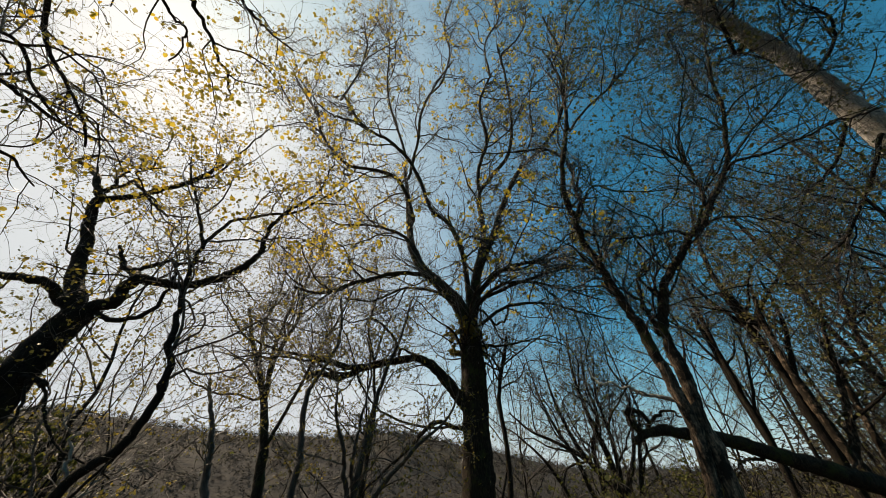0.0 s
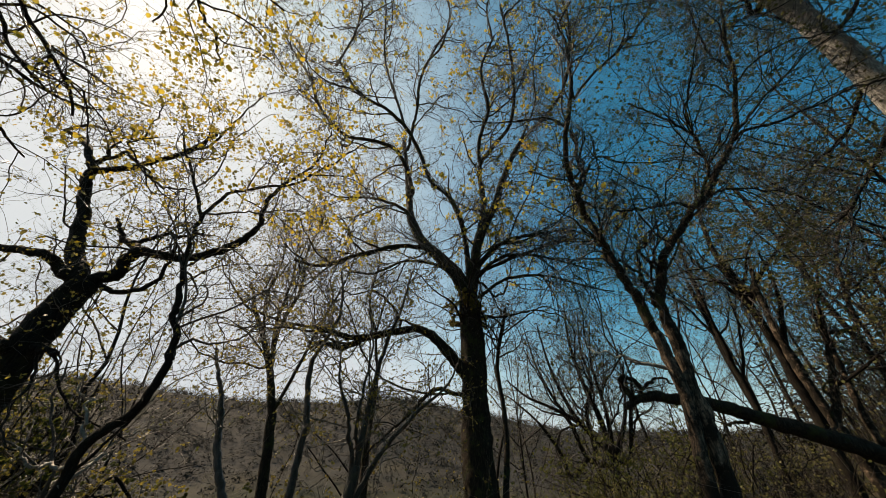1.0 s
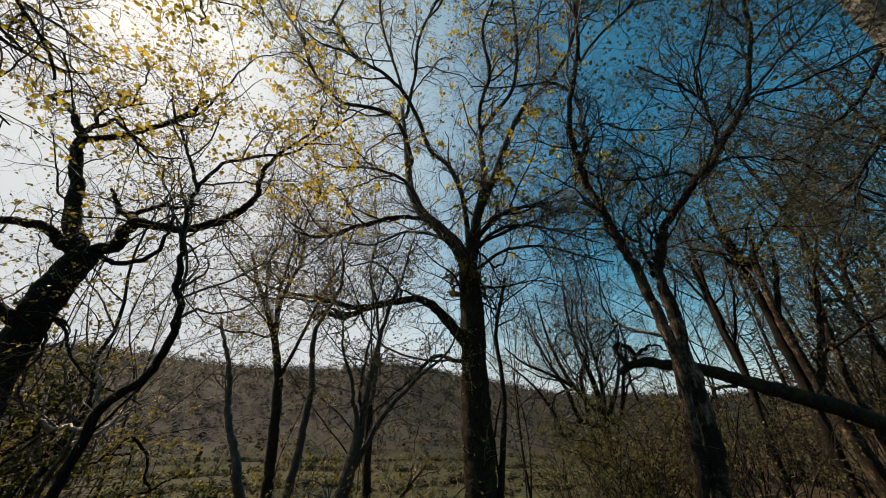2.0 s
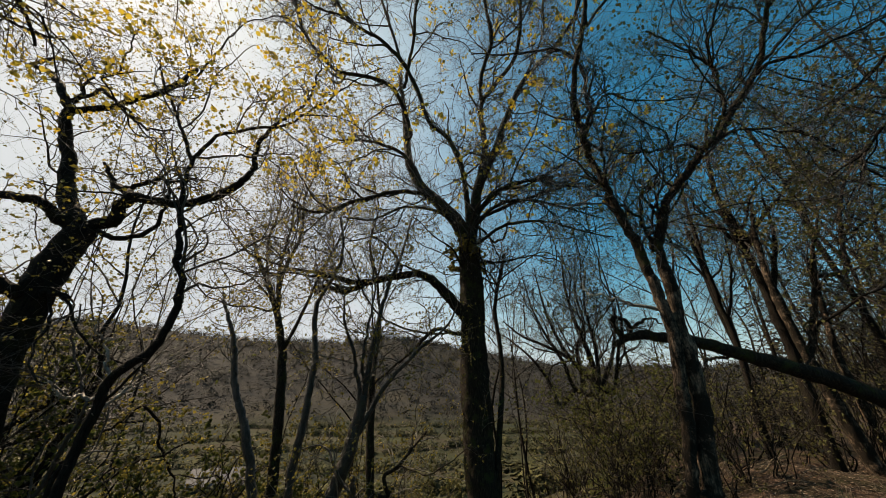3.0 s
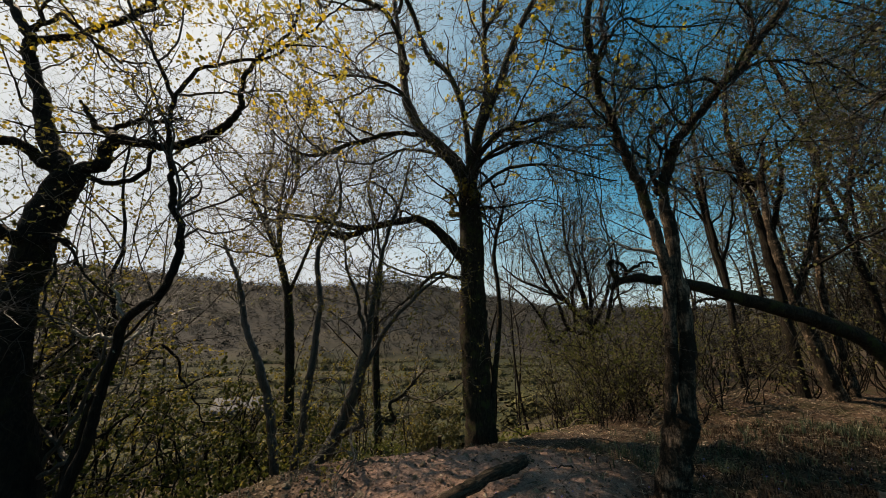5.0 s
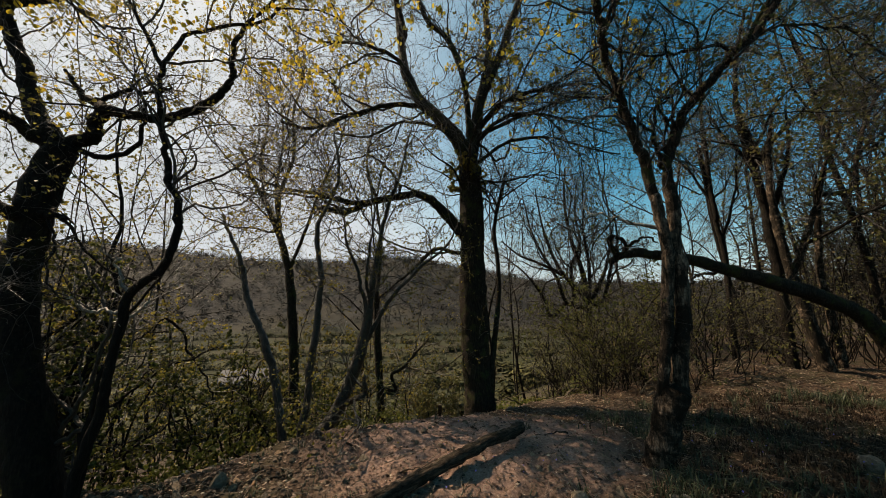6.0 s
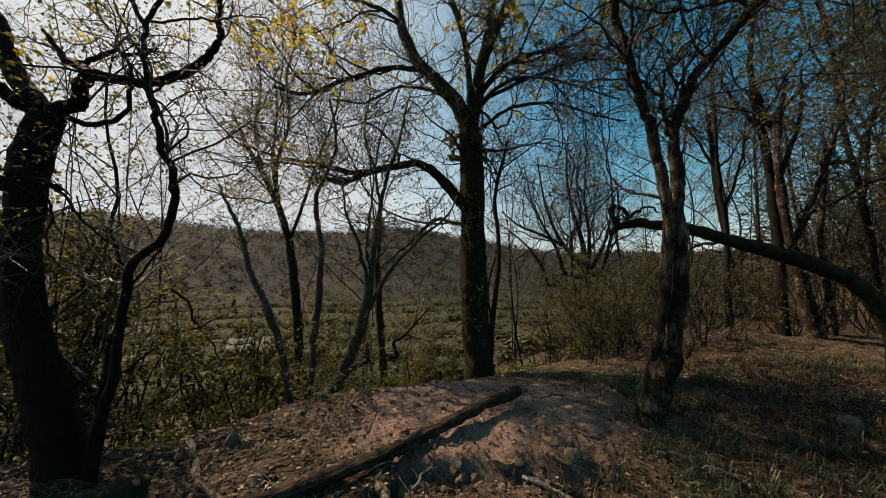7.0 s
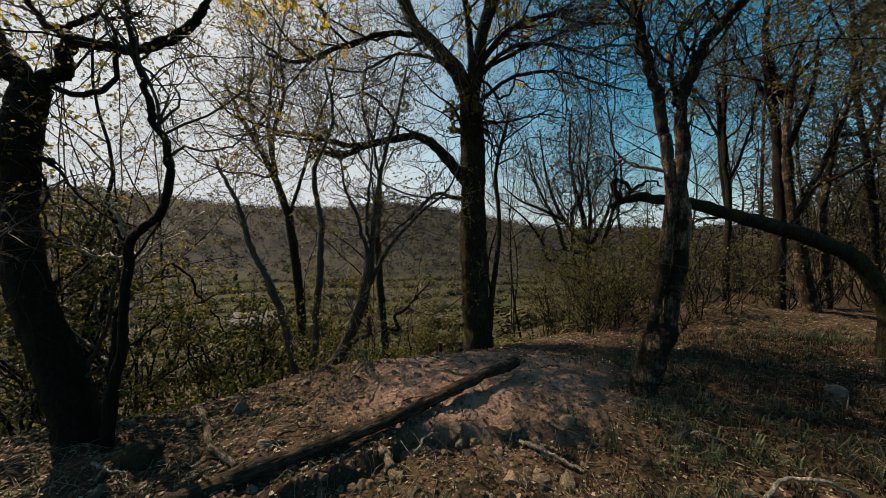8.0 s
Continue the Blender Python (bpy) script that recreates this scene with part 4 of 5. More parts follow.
SUNLIT_OAK = [
    ("trunk", 0.14, 0.08, [(7.79, 7.50, 0.00), (7.61, 7.50, 0.75), (7.42, 7.50, 1.55), (7.32, 7.50, 2.17), (7.22, 7.50, 2.99)]),
    ("limb", 0.09, 0.03, [(7.22, 7.50, 2.99), (7.17, 7.53, 3.87), (7.30, 7.57, 5.00), (7.56, 7.60, 6.00)]),
    ("limb", 0.075, 0.025, [(7.33, 7.50, 2.12), (7.61, 7.38, 2.84), (7.81, 7.25, 3.65), (7.99, 7.12, 4.54), (8.26, 7.00, 5.16)]),
    ("trunk", 0.09, 0.05, [(8.41, 7.80, 0.33), (8.32, 7.80, 1.28), (8.26, 7.80, 2.19), (8.41, 7.80, 3.30), (8.51, 7.80, 4.57)]),
    ("limb", 0.05, 0.02, [(9.19, 7.72, 4.05), (9.42, 7.67, 5.12), (10.09, 7.62, 6.56), (11.25, 7.57, 7.87), (12.62, 7.52, 9.43)]),
]

FAN_TREE = [
    ("trunk", 0.13, 0.1, [(5.05, 13.00, -0.26), (5.04, 13.00, 0.75), (5.01, 13.00, 1.42)]),
    ("stem", 0.115, 0.025, [(5.01, 13.00, 1.42), (4.90, 13.00, 2.54), (4.54, 13.00, 3.88), (4.31, 13.00, 5.43), (4.39, 13.00, 6.98)]),
    ("stem", 0.1, 0.025, [(5.04, 13.00, 1.31), (5.33, 13.10, 1.87), (5.72, 13.20, 2.50), (6.07, 13.30, 3.46), (6.37, 13.40, 4.61)]),
    ("stem", 0.1, 0.02, [(4.99, 13.00, 1.53), (4.21, 12.90, 2.42), (3.61, 12.80, 3.52), (3.23, 12.70, 4.82), (3.05, 12.60, 5.98)]),
    ("stem", 0.085, 0.02, [(5.03, 13.00, 1.42), (5.17, 13.10, 2.99), (5.02, 13.20, 4.58), (5.38, 13.30, 6.07)]),
    ("stem", 0.085, 0.02, [(4.28, 13.00, 2.41), (3.25, 12.93, 2.94), (2.35, 12.87, 3.32), (1.68, 12.80, 3.87)]),
    ("stem", 0.09, 0.02, [(5.47, 13.00, 1.20), (5.83, 13.05, 2.27), (6.15, 13.10, 3.21), (6.41, 13.15, 4.15), (6.27, 13.20, 5.28)]),
    ("stem", 0.09, 0.02, [(4.25, 13.00, 1.15), (3.95, 13.05, 2.28), (3.40, 13.10, 3.27), (2.87, 13.15, 4.60), (2.63, 13.20, 5.97)]),
    ("stem", 0.09, 0.02, [(4.51, 13.00, 1.42), (4.41, 13.05, 2.72), (4.84, 13.10, 3.89), (4.71, 13.15, 5.25), (4.99, 13.20, 6.65)]),
    ("stem", 0.09, 0.02, [(3.61, 13.00, 0.75), (3.17, 13.05, 1.87), (2.51, 13.10, 2.67), (1.95, 13.15, 3.20), (1.51, 13.20, 3.44)]),
]

LEANING_BEECH = [
    ("trunk", 0.28, 0.18, [(8.3, 4.6, -0.5), (7.9, 4.3, 1.4), (7.42, 3.92, 3.40), (7.46, 3.78, 4.72), (7.13, 3.44, 6.42), (6.90, 3.31, 7.40)]),
    ("limb", 0.18, 0.14, [(6.90, 3.31, 7.40), (6.57, 3.13, 8.37), (6.11, 2.97, 9.31), (5.29, 2.64, 10.41)]),
    ("limb", 0.16, 0.05, [(5.29, 2.64, 10.41), (4.70, 2.37, 11.20), (4.20, 2.18, 11.84), (3.38, 1.96, 12.54)]),
    ("branch", 0.05, 0.016, [(6.00, 3.25, 9.18), (5.58, 2.80, 9.60), (5.12, 2.29, 9.98), (4.62, 1.97, 10.26)]),
    ("branch", 0.04, 0.014, [(6.68, 3.34, 7.95), (6.63, 2.72, 7.90), (6.35, 2.30, 7.96), (5.82, 2.09, 8.16)]),
    ("branch", 0.04, 0.014, [(6.89, 3.39, 7.02), (7.18, 4.15, 6.74), (7.30, 4.82, 6.69), (7.23, 5.48, 6.86)]),
    ("branch", 0.04, 0.014, [(6.89, 3.33, 6.34), (7.11, 4.09, 5.90), (7.18, 4.93, 5.45), (7.08, 5.64, 5.30)]),
]

OVERHEAD = [
    ("trunk", 0.16, 0.07, [(-5.6, -1.2, -0.3), (-5.4, -1.1, 2.0), (-4.9, -0.8, 4.3), (-4.4, -0.56, 5.95)]),
    ("limb", 0.045, 0.024, [(-4.40, -0.56, 5.95), (-4.22, -0.10, 5.80), (-3.77, 0.37, 5.86), (-3.29, 0.65, 5.89), (-2.80, 0.96, 5.87)]),
    ("branch", 0.024, 0.008, [(-2.80, 0.96, 5.87), (-2.71, 1.33, 5.66), (-2.61, 1.56, 5.47), (-2.62, 1.72, 5.21)]),
    ("limb", 0.034, 0.012, [(-3.97, -0.10, 5.56), (-3.96, 0.37, 5.43), (-3.85, 0.76, 5.36), (-3.95, 1.04, 5.06), (-3.92, 1.56, 4.74), (-3.90, 1.79, 4.48)]),
    ("branch", 0.025, 0.007, [(-3.14, 0.62, 5.70), (-3.07, 1.01, 5.75), (-3.05, 1.24, 5.78), (-3.31, 1.45, 5.59)]),
    ("branch", 0.03, 0.007, [(-2.99, 0.81, 5.90), (-2.51, 0.92, 6.06), (-2.26, 1.24, 6.00), (-1.96, 1.53, 5.93)]),
    ("branch", 0.04, 0.008, [(-4.59, 0.13, 5.15), (-4.44, 0.74, 5.08), (-4.24, 1.04, 5.09), (-4.24, 1.34, 4.81), (-4.08, 1.70, 4.66)]),
    ("branch", 0.04, 0.008, [(-4.82, 0.55, 4.76), (-4.64, 1.01, 4.81), (-4.45, 1.41, 4.83), (-4.31, 1.71, 4.79), (-4.04, 2.00, 4.88)]),
    ("branch", 0.04, 0.008, [(-5.01, 1.00, 4.31), (-4.79, 1.46, 4.34), (-4.60, 1.79, 4.33), (-4.50, 2.04, 4.17)]),
]


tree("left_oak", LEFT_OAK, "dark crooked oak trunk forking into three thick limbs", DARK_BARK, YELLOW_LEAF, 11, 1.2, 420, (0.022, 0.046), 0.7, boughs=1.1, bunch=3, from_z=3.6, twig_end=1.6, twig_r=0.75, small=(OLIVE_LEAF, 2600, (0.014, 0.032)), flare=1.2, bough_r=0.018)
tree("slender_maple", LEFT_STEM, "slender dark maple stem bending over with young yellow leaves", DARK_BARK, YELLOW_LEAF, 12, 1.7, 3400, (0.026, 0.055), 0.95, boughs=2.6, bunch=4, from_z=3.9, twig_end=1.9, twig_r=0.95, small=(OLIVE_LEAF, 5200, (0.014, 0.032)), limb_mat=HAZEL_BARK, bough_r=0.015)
# Stems painted sunlit, branches in a darker bark that stands for shade.
tree("twin_stemmed_tree", TWIN_TREE, "twin-stemmed tree with pale sun-flecked bark and a slit trunk on the bare bank", SUN_FLECKED_BARK, DULL_LEAF, 23, 1.7, 7000, (0.02, 0.045), 0.95, flare=1.1, bunch=3, boughs=2.6, twig_r=1.15, twig_end=1.7, limb_mat=OAK_BARK, furrow=0.6, bough_r=0.013)
tree("main_oak", MAIN_OAK, "tall oak with an arching side limb and opening yellow leaves", OAK_BARK, YELLOW_LEAF, 14, 1.3, 7700, (0.05, 0.11), 1.25, twig_r=1.1, bunch=7, boughs=2.4, twig_end=1.1, from_z=5.2, bough_r=0.024, small=(OLIVE_LEAF, 6500, (0.028, 0.055)), shoots=(3.5, 30.0, 3000))
tree("arched_tree", ARCHED_TRUNK, "mossy trunk arched over to a broken end", OAK_BARK, DULL_LEAF, 15, 0.5, 100, (0.02, 0.04), 0.5, flare=1.15)
tree("hazel", HAZEL, "multi-stemmed hazel at the edge of the bank", HAZEL_BARK, OLIVE_LEAF, 16, 1.6, 6500, (0.018, 0.038), 0.9, twig_r=0.8, boughs=0.9, twig_mat=PALE_TWIG)
tree("dark_ash", DARK_ASH, "dark slim ash trees just below the bank", OAK_BARK, OLIVE_LEAF, 17, 1.4, 9000, (0.022, 0.048), 1.2, twig_r=1.0, boughs=1.5, twig_end=1.2, twig_mat=PALE_TWIG)
tree("leaning_beech", LEANING_BEECH, "big pale grey beech trunk leaning overhead", BEECH_BARK, DULL_LEAF, 18, 1.4, 15000, (0.035, 0.07), 1.6, twig_r=1.3, twig_end=1.2, bunch=4, boughs=2.2, bough_r=0.018, furrow=0.25, limb_mat=DARK_BARK)
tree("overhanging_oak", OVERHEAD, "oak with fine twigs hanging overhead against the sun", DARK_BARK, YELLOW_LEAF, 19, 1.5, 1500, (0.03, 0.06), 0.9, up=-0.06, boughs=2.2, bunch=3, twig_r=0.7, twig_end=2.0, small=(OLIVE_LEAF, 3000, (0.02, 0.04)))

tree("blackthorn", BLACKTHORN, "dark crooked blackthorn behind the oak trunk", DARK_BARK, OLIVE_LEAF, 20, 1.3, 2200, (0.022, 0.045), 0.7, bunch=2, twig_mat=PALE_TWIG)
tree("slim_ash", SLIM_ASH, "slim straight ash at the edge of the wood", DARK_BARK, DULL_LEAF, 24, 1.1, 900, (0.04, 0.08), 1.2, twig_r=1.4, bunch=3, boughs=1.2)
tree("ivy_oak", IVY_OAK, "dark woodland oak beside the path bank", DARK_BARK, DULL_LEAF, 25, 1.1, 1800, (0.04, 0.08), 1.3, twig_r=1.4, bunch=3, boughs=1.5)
# Trunk colour carries the sunlight; the darker limb bark stands for shade.
tree("sunlit_oak", SUNLIT_OAK, "leaning oak with pale sunlit flaking bark", SUN_FLECKED_BARK, DULL_LEAF, 26, 1.1, 1800, (0.04, 0.08), 1.3, twig_r=1.4, bunch=3, boughs=1.5, limb_mat=DARK_BARK)
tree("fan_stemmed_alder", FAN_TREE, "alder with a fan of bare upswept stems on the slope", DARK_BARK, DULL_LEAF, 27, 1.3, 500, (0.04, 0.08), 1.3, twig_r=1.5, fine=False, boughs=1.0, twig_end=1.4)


# ---- the wood behind ----
def wild_limbs(rng, high, r, limbs=9, low=0.3, lean=0.06):
    pts = [(0.0, 0.0, -0.4)]
    dx, dy = rng.normal(0, lean, 2)
    for k in range(1, 7):
        pts.append((pts[-1][0] + (dx + rng.normal(0, 0.1)) * high / 6, pts[-1][1] + (dy + rng.normal(0, 0.1)) * high / 6, high * k / 6))
    out = [("trunk", r, r * 0.12, pts)]
    p = np.array(pts)
    for k in range(limbs):
        u = low + (0.97 - low) * (k + rng.random()) / limbs
        z = u * high
        s = np.array([np.interp(z, p[:, 2], p[:, i]) for i in range(2)] + [z])
        a = rng.random() * 6.28 + k * 2.4
        L = high * rng.uniform(0.18, 0.34) * (1.25 - u)
        d = np.array([math.cos(a), math.sin(a), rng.uniform(0.4, 1.3)])
        q = [tuple(s)]
        for j in range(3):
            d = unit(d + rng.normal(0, 0.18, 3) + [0, 0, 0.15])
            q.append(tuple(np.array(q[-1]) + d * L / 2))
        out.append(("limb", r * (0.5 - 0.35 * u), 0.012, q))
    return out


def wild_tree(seed, high, r, label, leaf, leaf_count, twig=0.7, reach=1.5, mat=None, **k):
    rng = np.random.default_rng(seed)
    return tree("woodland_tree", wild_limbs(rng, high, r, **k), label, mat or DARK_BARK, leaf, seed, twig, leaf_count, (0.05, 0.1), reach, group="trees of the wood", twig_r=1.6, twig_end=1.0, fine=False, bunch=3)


def set_down(ob, x, y, turn, scale=1.0, sink=0.0):
    m = Matrix.Translation((x, y, float(height(x, y)) - sink)) @ Matrix.Rotation(turn, 4, "Z") @ Matrix.Scale(scale, 4)
    ob.matrix_basis = m
    return m


WILD = [wild_tree(31, 13, 0.075, "bare slim woodland tree with brown twigs", DULL_LEAF, 800),
        wild_tree(32, 15, 0.09, "tall woodland tree with a few young leaves", DULL_LEAF, 700),
        wild_tree(33, 11, 0.06, "thin young woodland tree with brown twigs", GREEN_LEAF, 600),
        wild_tree(34, 14, 0.075, "slim woodland tree with crooked limbs", DULL_LEAF, 600, 0.8),
        wild_tree(35, 10, 0.055, "young bare tree with upswept stems", DULL_LEAF, 500, 0.78, 1.3, low=0.12, limbs=12)]
rng = np.random.default_rng(5)
spots = [(11.5, 13.2), (14.0, 11.6), (3.0, 17.5), (8.1, 16.0), (15.8, 10.3)]
while len(spots) < 18:                                   # close behind the bank
    r, az = rng.uniform(13, 30), rng.uniform(46, 66)
    spots.append((r * math.sin(radians(az)), r * math.cos(radians(az))))
while len(spots) < 50:                                   # to the right, on the level
    r, az = rng.uniform(18, 48), rng.uniform(20, 66)
    spots.append((r * math.sin(radians(az)), r * math.cos(radians(az))))
while len(spots) < 57:                                   # on the slope below
    r, az = rng.uniform(13, 40), rng.uniform(-62, 24)
    spots.append((r * math.sin(radians(az)), r * math.cos(radians(az))))
while len(spots) < 61:                                   # behind the camera and to the sides
    r, az = rng.uniform(8, 30), rng.uniform(85, 250)
    spots.append((r * math.sin(radians(az)), r * math.cos(radians(az))))
for k, (x, y) in enumerate(spots):
    src = WILD[k % 5]
    if k < 5:
        set_down(src, x, y, k * 1.3)
    else:
        copy_thing(src, set_down(new("spare"), x, y, rng.random() * 6.28, rng.uniform(0.75, 1.15)))
for k, (x, y, size) in enumerate(((-8.4, 6.8, 0.8), (-10.5, 7.2, 0.95), (-7.6, 8.6, 0.7), (9.6, 6.2, 0.9), (11.4, 5.4, 1.0), (10.2, 8.4, 1.05), (12.5, 7.4, 0.9), (4.9, 14.2, 0.85), (2.6, 13.0, 0.7), (1.3, 15.5, 0.9), (6.2, 15.0, 0.8), (9.8, 11.6, 0.95), (8.2, 12.8, 0.85), (13.2, 10.2, 1.0))):
    copy_thing(WILD[1 + k % 3], set_down(new("spare"), x, y, 2.0 * k, size))
for ob in [o for o in bpy.data.objects if o.name.startswith("spare")]:
    bpy.data.objects.remove(ob)


def shrub(seed, x, y, wide, high, label, leaf, leaf_count, stems=14, twig=1.0, name="shrub", thick=1.0, leaf_size=(0.022, 0.05)):
    rng = np.random.default_rng(seed)
    z = float(height(x, y)) - 0.1
    limbs = []
    for k in range(stems):
        a, out = rng.random() * 6.28, rng.random() ** 0.6
        bx, by = x + 0.12 * wide * math.cos(a), y + 0.12 * wide * math.sin(a)
        px, py, pz = bx, by, z
        line = [(px, py, pz)]
        for j in range(4):
            f = (j + 1) / 4
            px = bx + 0.5 * wide * out * f ** 1.3 * math.cos(a) + rng.normal(0, 0.05 * wide)
            py = by + 0.5 * wide * out * f ** 1.3 * math.sin(a) + rng.normal(0, 0.05 * wide)
            pz = z + high * (1.15 - 0.6 * out) * (1 - (1 - f) ** 1.6)
            line.append((px, py, pz))
        limbs.append(("stem", rng.uniform(0.012, 0.03) * thick, 0.006, line))
    return tree(name, limbs, label, DARK_BARK, leaf, seed, twig, leaf_count, leaf_size, 0.6, category="shrub", group="shrubs of the bank", twig_mat=PALE_TWIG if leaf == OLIVE_LEAF else None, twig_r=1.2, twig_end=0.8, fine=False)


shrub(51, 4.2, 9.3, 4.6, 2.7, "broad leafy green shrub on the bank", GREEN_LEAF, 24000, 30, 1.2, leaf_size=(0.025, 0.055))
shrub(52, 6.0, 9.8, 2.6, 1.9, "low green shrub beside the wood", GREEN_LEAF, 7000, 16, leaf_size=(0.025, 0.055))
shrub(53, 2.4, 9.0, 2.0, 1.5, "low tangled shrub of dead twigs", DULL_LEAF, 800, 14)
shrub(54, -4.3, 5.9, 3.4, 2.7, "dark leafy shrub below the bank", GREEN_LEAF, 22000, 20, leaf_size=(0.025, 0.05))
shrub(61, -2.9, 7.0, 2.6, 2.6, "low leafy shrub below the hazel", GREEN_LEAF, 13000, 16)
shrub(55, -6.4, 5.6, 4.4, 9.5, "tall tangled thicket with small yellow-green leaves", OLIVE_LEAF, 5000, 9, 0.8, thick=0.7)
shrub(56, -4.3, 3.3, 2.6, 3.0, "tangled dark shrub beside the oak", GREEN_LEAF, 13000, 15, 1.2, thick=0.8)
for k, (x, y) in enumerate(((-3.6, 7.4), (-1.9, 8.3), (-5.6, 7.3))):
    shrub(64 + k, x, y, 2.8, 4.4, "thin young maple with small yellow-green leaves on the slope", OLIVE_LEAF, 6500, 7, 1.3, thick=0.7, leaf_size=(0.02, 0.045))
shrub(57, -4.2, 9.0, 3.4, 4.0, "thin leafy shrub on the slope", OLIVE_LEAF, 9000, 12, 1.2, thick=0.7)
shrub(58, -1.7, 22.0, 4.6, 4.4, "rounded yellow-green bush down the slope", DULL_LEAF, 16000, 22, leaf_size=(0.06, 0.13))
shrub(70, -3.4, 24.0, 4.0, 3.4, "rounded green bush down the slope", GREEN_LEAF, 9000, 16, leaf_size=(0.06, 0.13))
shrub(71, -7.5, 19.0, 4.0, 3.6, "rounded green bush among the slope's trees", GREEN_LEAF, 9000, 16, leaf_size=(0.05, 0.11))
brush = shrub(60, 9.0, 9.6, 2.4, 1.9, "tangle of bare brown brush under the trees", DULL_LEAF, 700, 13, 0.9, "brush", 0.5)
for k in range(36):
    r, az = (rng.uniform(10.5, 20), rng.uniform(24, 62)) if k < 26 else (rng.uniform(8.0, 9.8), rng.uniform(17, 36))
    x, y = r * math.sin(radians(az)), r * math.cos(radians(az))
    copy_thing(brush, Matrix.Translation((x, y, float(height(x, y)) - 0.1)) @ Matrix.Rotation(rng.random() * 6.28, 4, "Z") @ Matrix.Scale(rng.uniform(0.8, 1.3), 4))
tall = shrub(63, 11.0, 9.2, 4.4, 6.0, "tall dense thicket of thin brown stems in the wood", DULL_LEAF, 700, 12, 1.0, "thicket", 0.6, (0.035, 0.07))
for k in range(16):
    r, az = rng.uniform(12.5, 24), rng.uniform(43, 64)
    x, y = r * math.sin(radians(az)), r * math.cos(radians(az))
    copy_thing(tall, Matrix.Translation((x, y, float(height(x, y)) - 0.1)) @ Matrix.Rotation(rng.random() * 6.28, 4, "Z") @ Matrix.Scale(rng.uniform(0.8, 1.35), 4))
shrub(67, -3.3, 5.5, 2.8, 1.6, "dense dark bramble bush below the bank", GREEN_LEAF, 12000, 18, 1.3, leaf_size=(0.02, 0.045))
shrub(68, -5.6, 4.7, 3.4, 2.6, "dense dark thicket beyond the oak trunk", GREEN_LEAF, 14000, 22, 1.3, leaf_size=(0.02, 0.045))
shrub(69, -6.8, 3.0, 3.0, 2.8, "dark twiggy bush beside the oak trunk", GREEN_LEAF, 9000, 16, 1.2, leaf_size=(0.02, 0.045))
shrub(59, -8.5, 8.5, 4.0, 5.0, "twiggy yellow-green thicket on the slope", OLIVE_LEAF, 5000, 14, 1.0, thick=0.7)

# ---- the log, the stones and the sticks ----
rng = np.random.default_rng(7)


def on_ground(x, y, lift=0.0):
    return (x, y, float(height(x, y)) + lift)


def stick(name, pts, r0, r1, mat, label, category="stick", seed=0, k=8, rough=0.03, group="", n=26, furrow=0.0):
    """A fallen stem along its own x axis."""
    g = np.random.default_rng(seed)
    p, L = smooth_line(pts, n)
    p = p + crook(g, n, min(0.04, 0.08 * L))
    x = Vector(p[-1] - p[0]).normalized()
    turn = x.to_track_quat("X", "Z").to_matrix()
    q = (p - p[0]) @ np.array(turn)
    v, F = tubes(q[None], np.linspace(r0, r1, n)[None] * (1 + 0.06 * g.normal(size=n)), k, g, rough)
    if furrow:
        th, ss = np.tile(np.arange(k) / k, n), np.repeat(np.linspace(0, L, n), k)
        fold = np.abs(value_noise(th * k * 0.45, ss / 0.3, seed)) * 2 - 0.5
        fold = fold + 0.9 * value_noise(th * 5, ss / 0.25, seed + 1) + 0.5 * value_noise(th * k * 0.9, ss / 0.07, seed + 2)
        c = np.repeat(q, k, 0)
        v = c + (v - c) * (1 + furrow * fold)[:, None]
    e = len(v)
    v = np.vstack([v, [q[0] - unit(q[1] - q[0]) * r0 * 0.2], [q[-1] + unit(q[-1] - q[-2]) * r1 * 0.2]])
    bm = bmesh.new()
    vs = [bm.verts.new(c) for c in v]
    for f in F:
        bm.faces.new([vs[i] for i in f]).smooth = True
    for j in range(k):
        bm.faces.new((vs[(j + 1) % k], vs[j], vs[e]))
        bm.faces.new((vs[e - k + j], vs[e - k + (j + 1) % k], vs[e + 1]))
    me = bpy.data.meshes.new(name)
    bm.to_mesh(me)
    bm.free()
    me.materials.append(mat)
    ob = new(name, me)
    ob.matrix_basis = Matrix.Translation(p[0]) @ turn.to_4x4()
    return tagged(ob, label, category, group)


stick("fallen_log", [on_ground(0.66, 3.79, 0.13), on_ground(0.14, 3.30, 0.12), on_ground(-0.29, 3.01, 0.10), on_ground(-0.65, 2.71, 0.09), on_ground(-1.14, 2.48, 0.07), on_ground(-1.53, 2.18, 0.06), on_ground(-1.87, 1.95, 0.05), on_ground(-2.03, 1.85, 0.04)], 0.056, 0.062, LOG_BARK,
      "long dark fallen log lying across the bare soil", "log", 3, 30, 0.02, n=120, furrow=0.16)
stick("dead_branch", [on_ground(0.52, 2.79, 0.04), on_ground(0.63, 2.66, 0.05), on_ground(0.79, 2.59, 0.05), on_ground(0.93, 2.42, 0.03)], 0.018, 0.011, LIT_AND_DEAD_WOOD, "pale dead branch lying among the stones", seed=4)
stick("dead_branch", [on_ground(-2.60, 3.04, 0.10), on_ground(-2.27, 2.73, 0.09), on_ground(-1.97, 2.46, 0.07), on_ground(-1.78, 2.31, 0.05), on_ground(-1.64, 2.25, 0.03)], 0.03, 0.024, DEAD_WOOD, "pale dead branch leaning on the bank", seed=5)
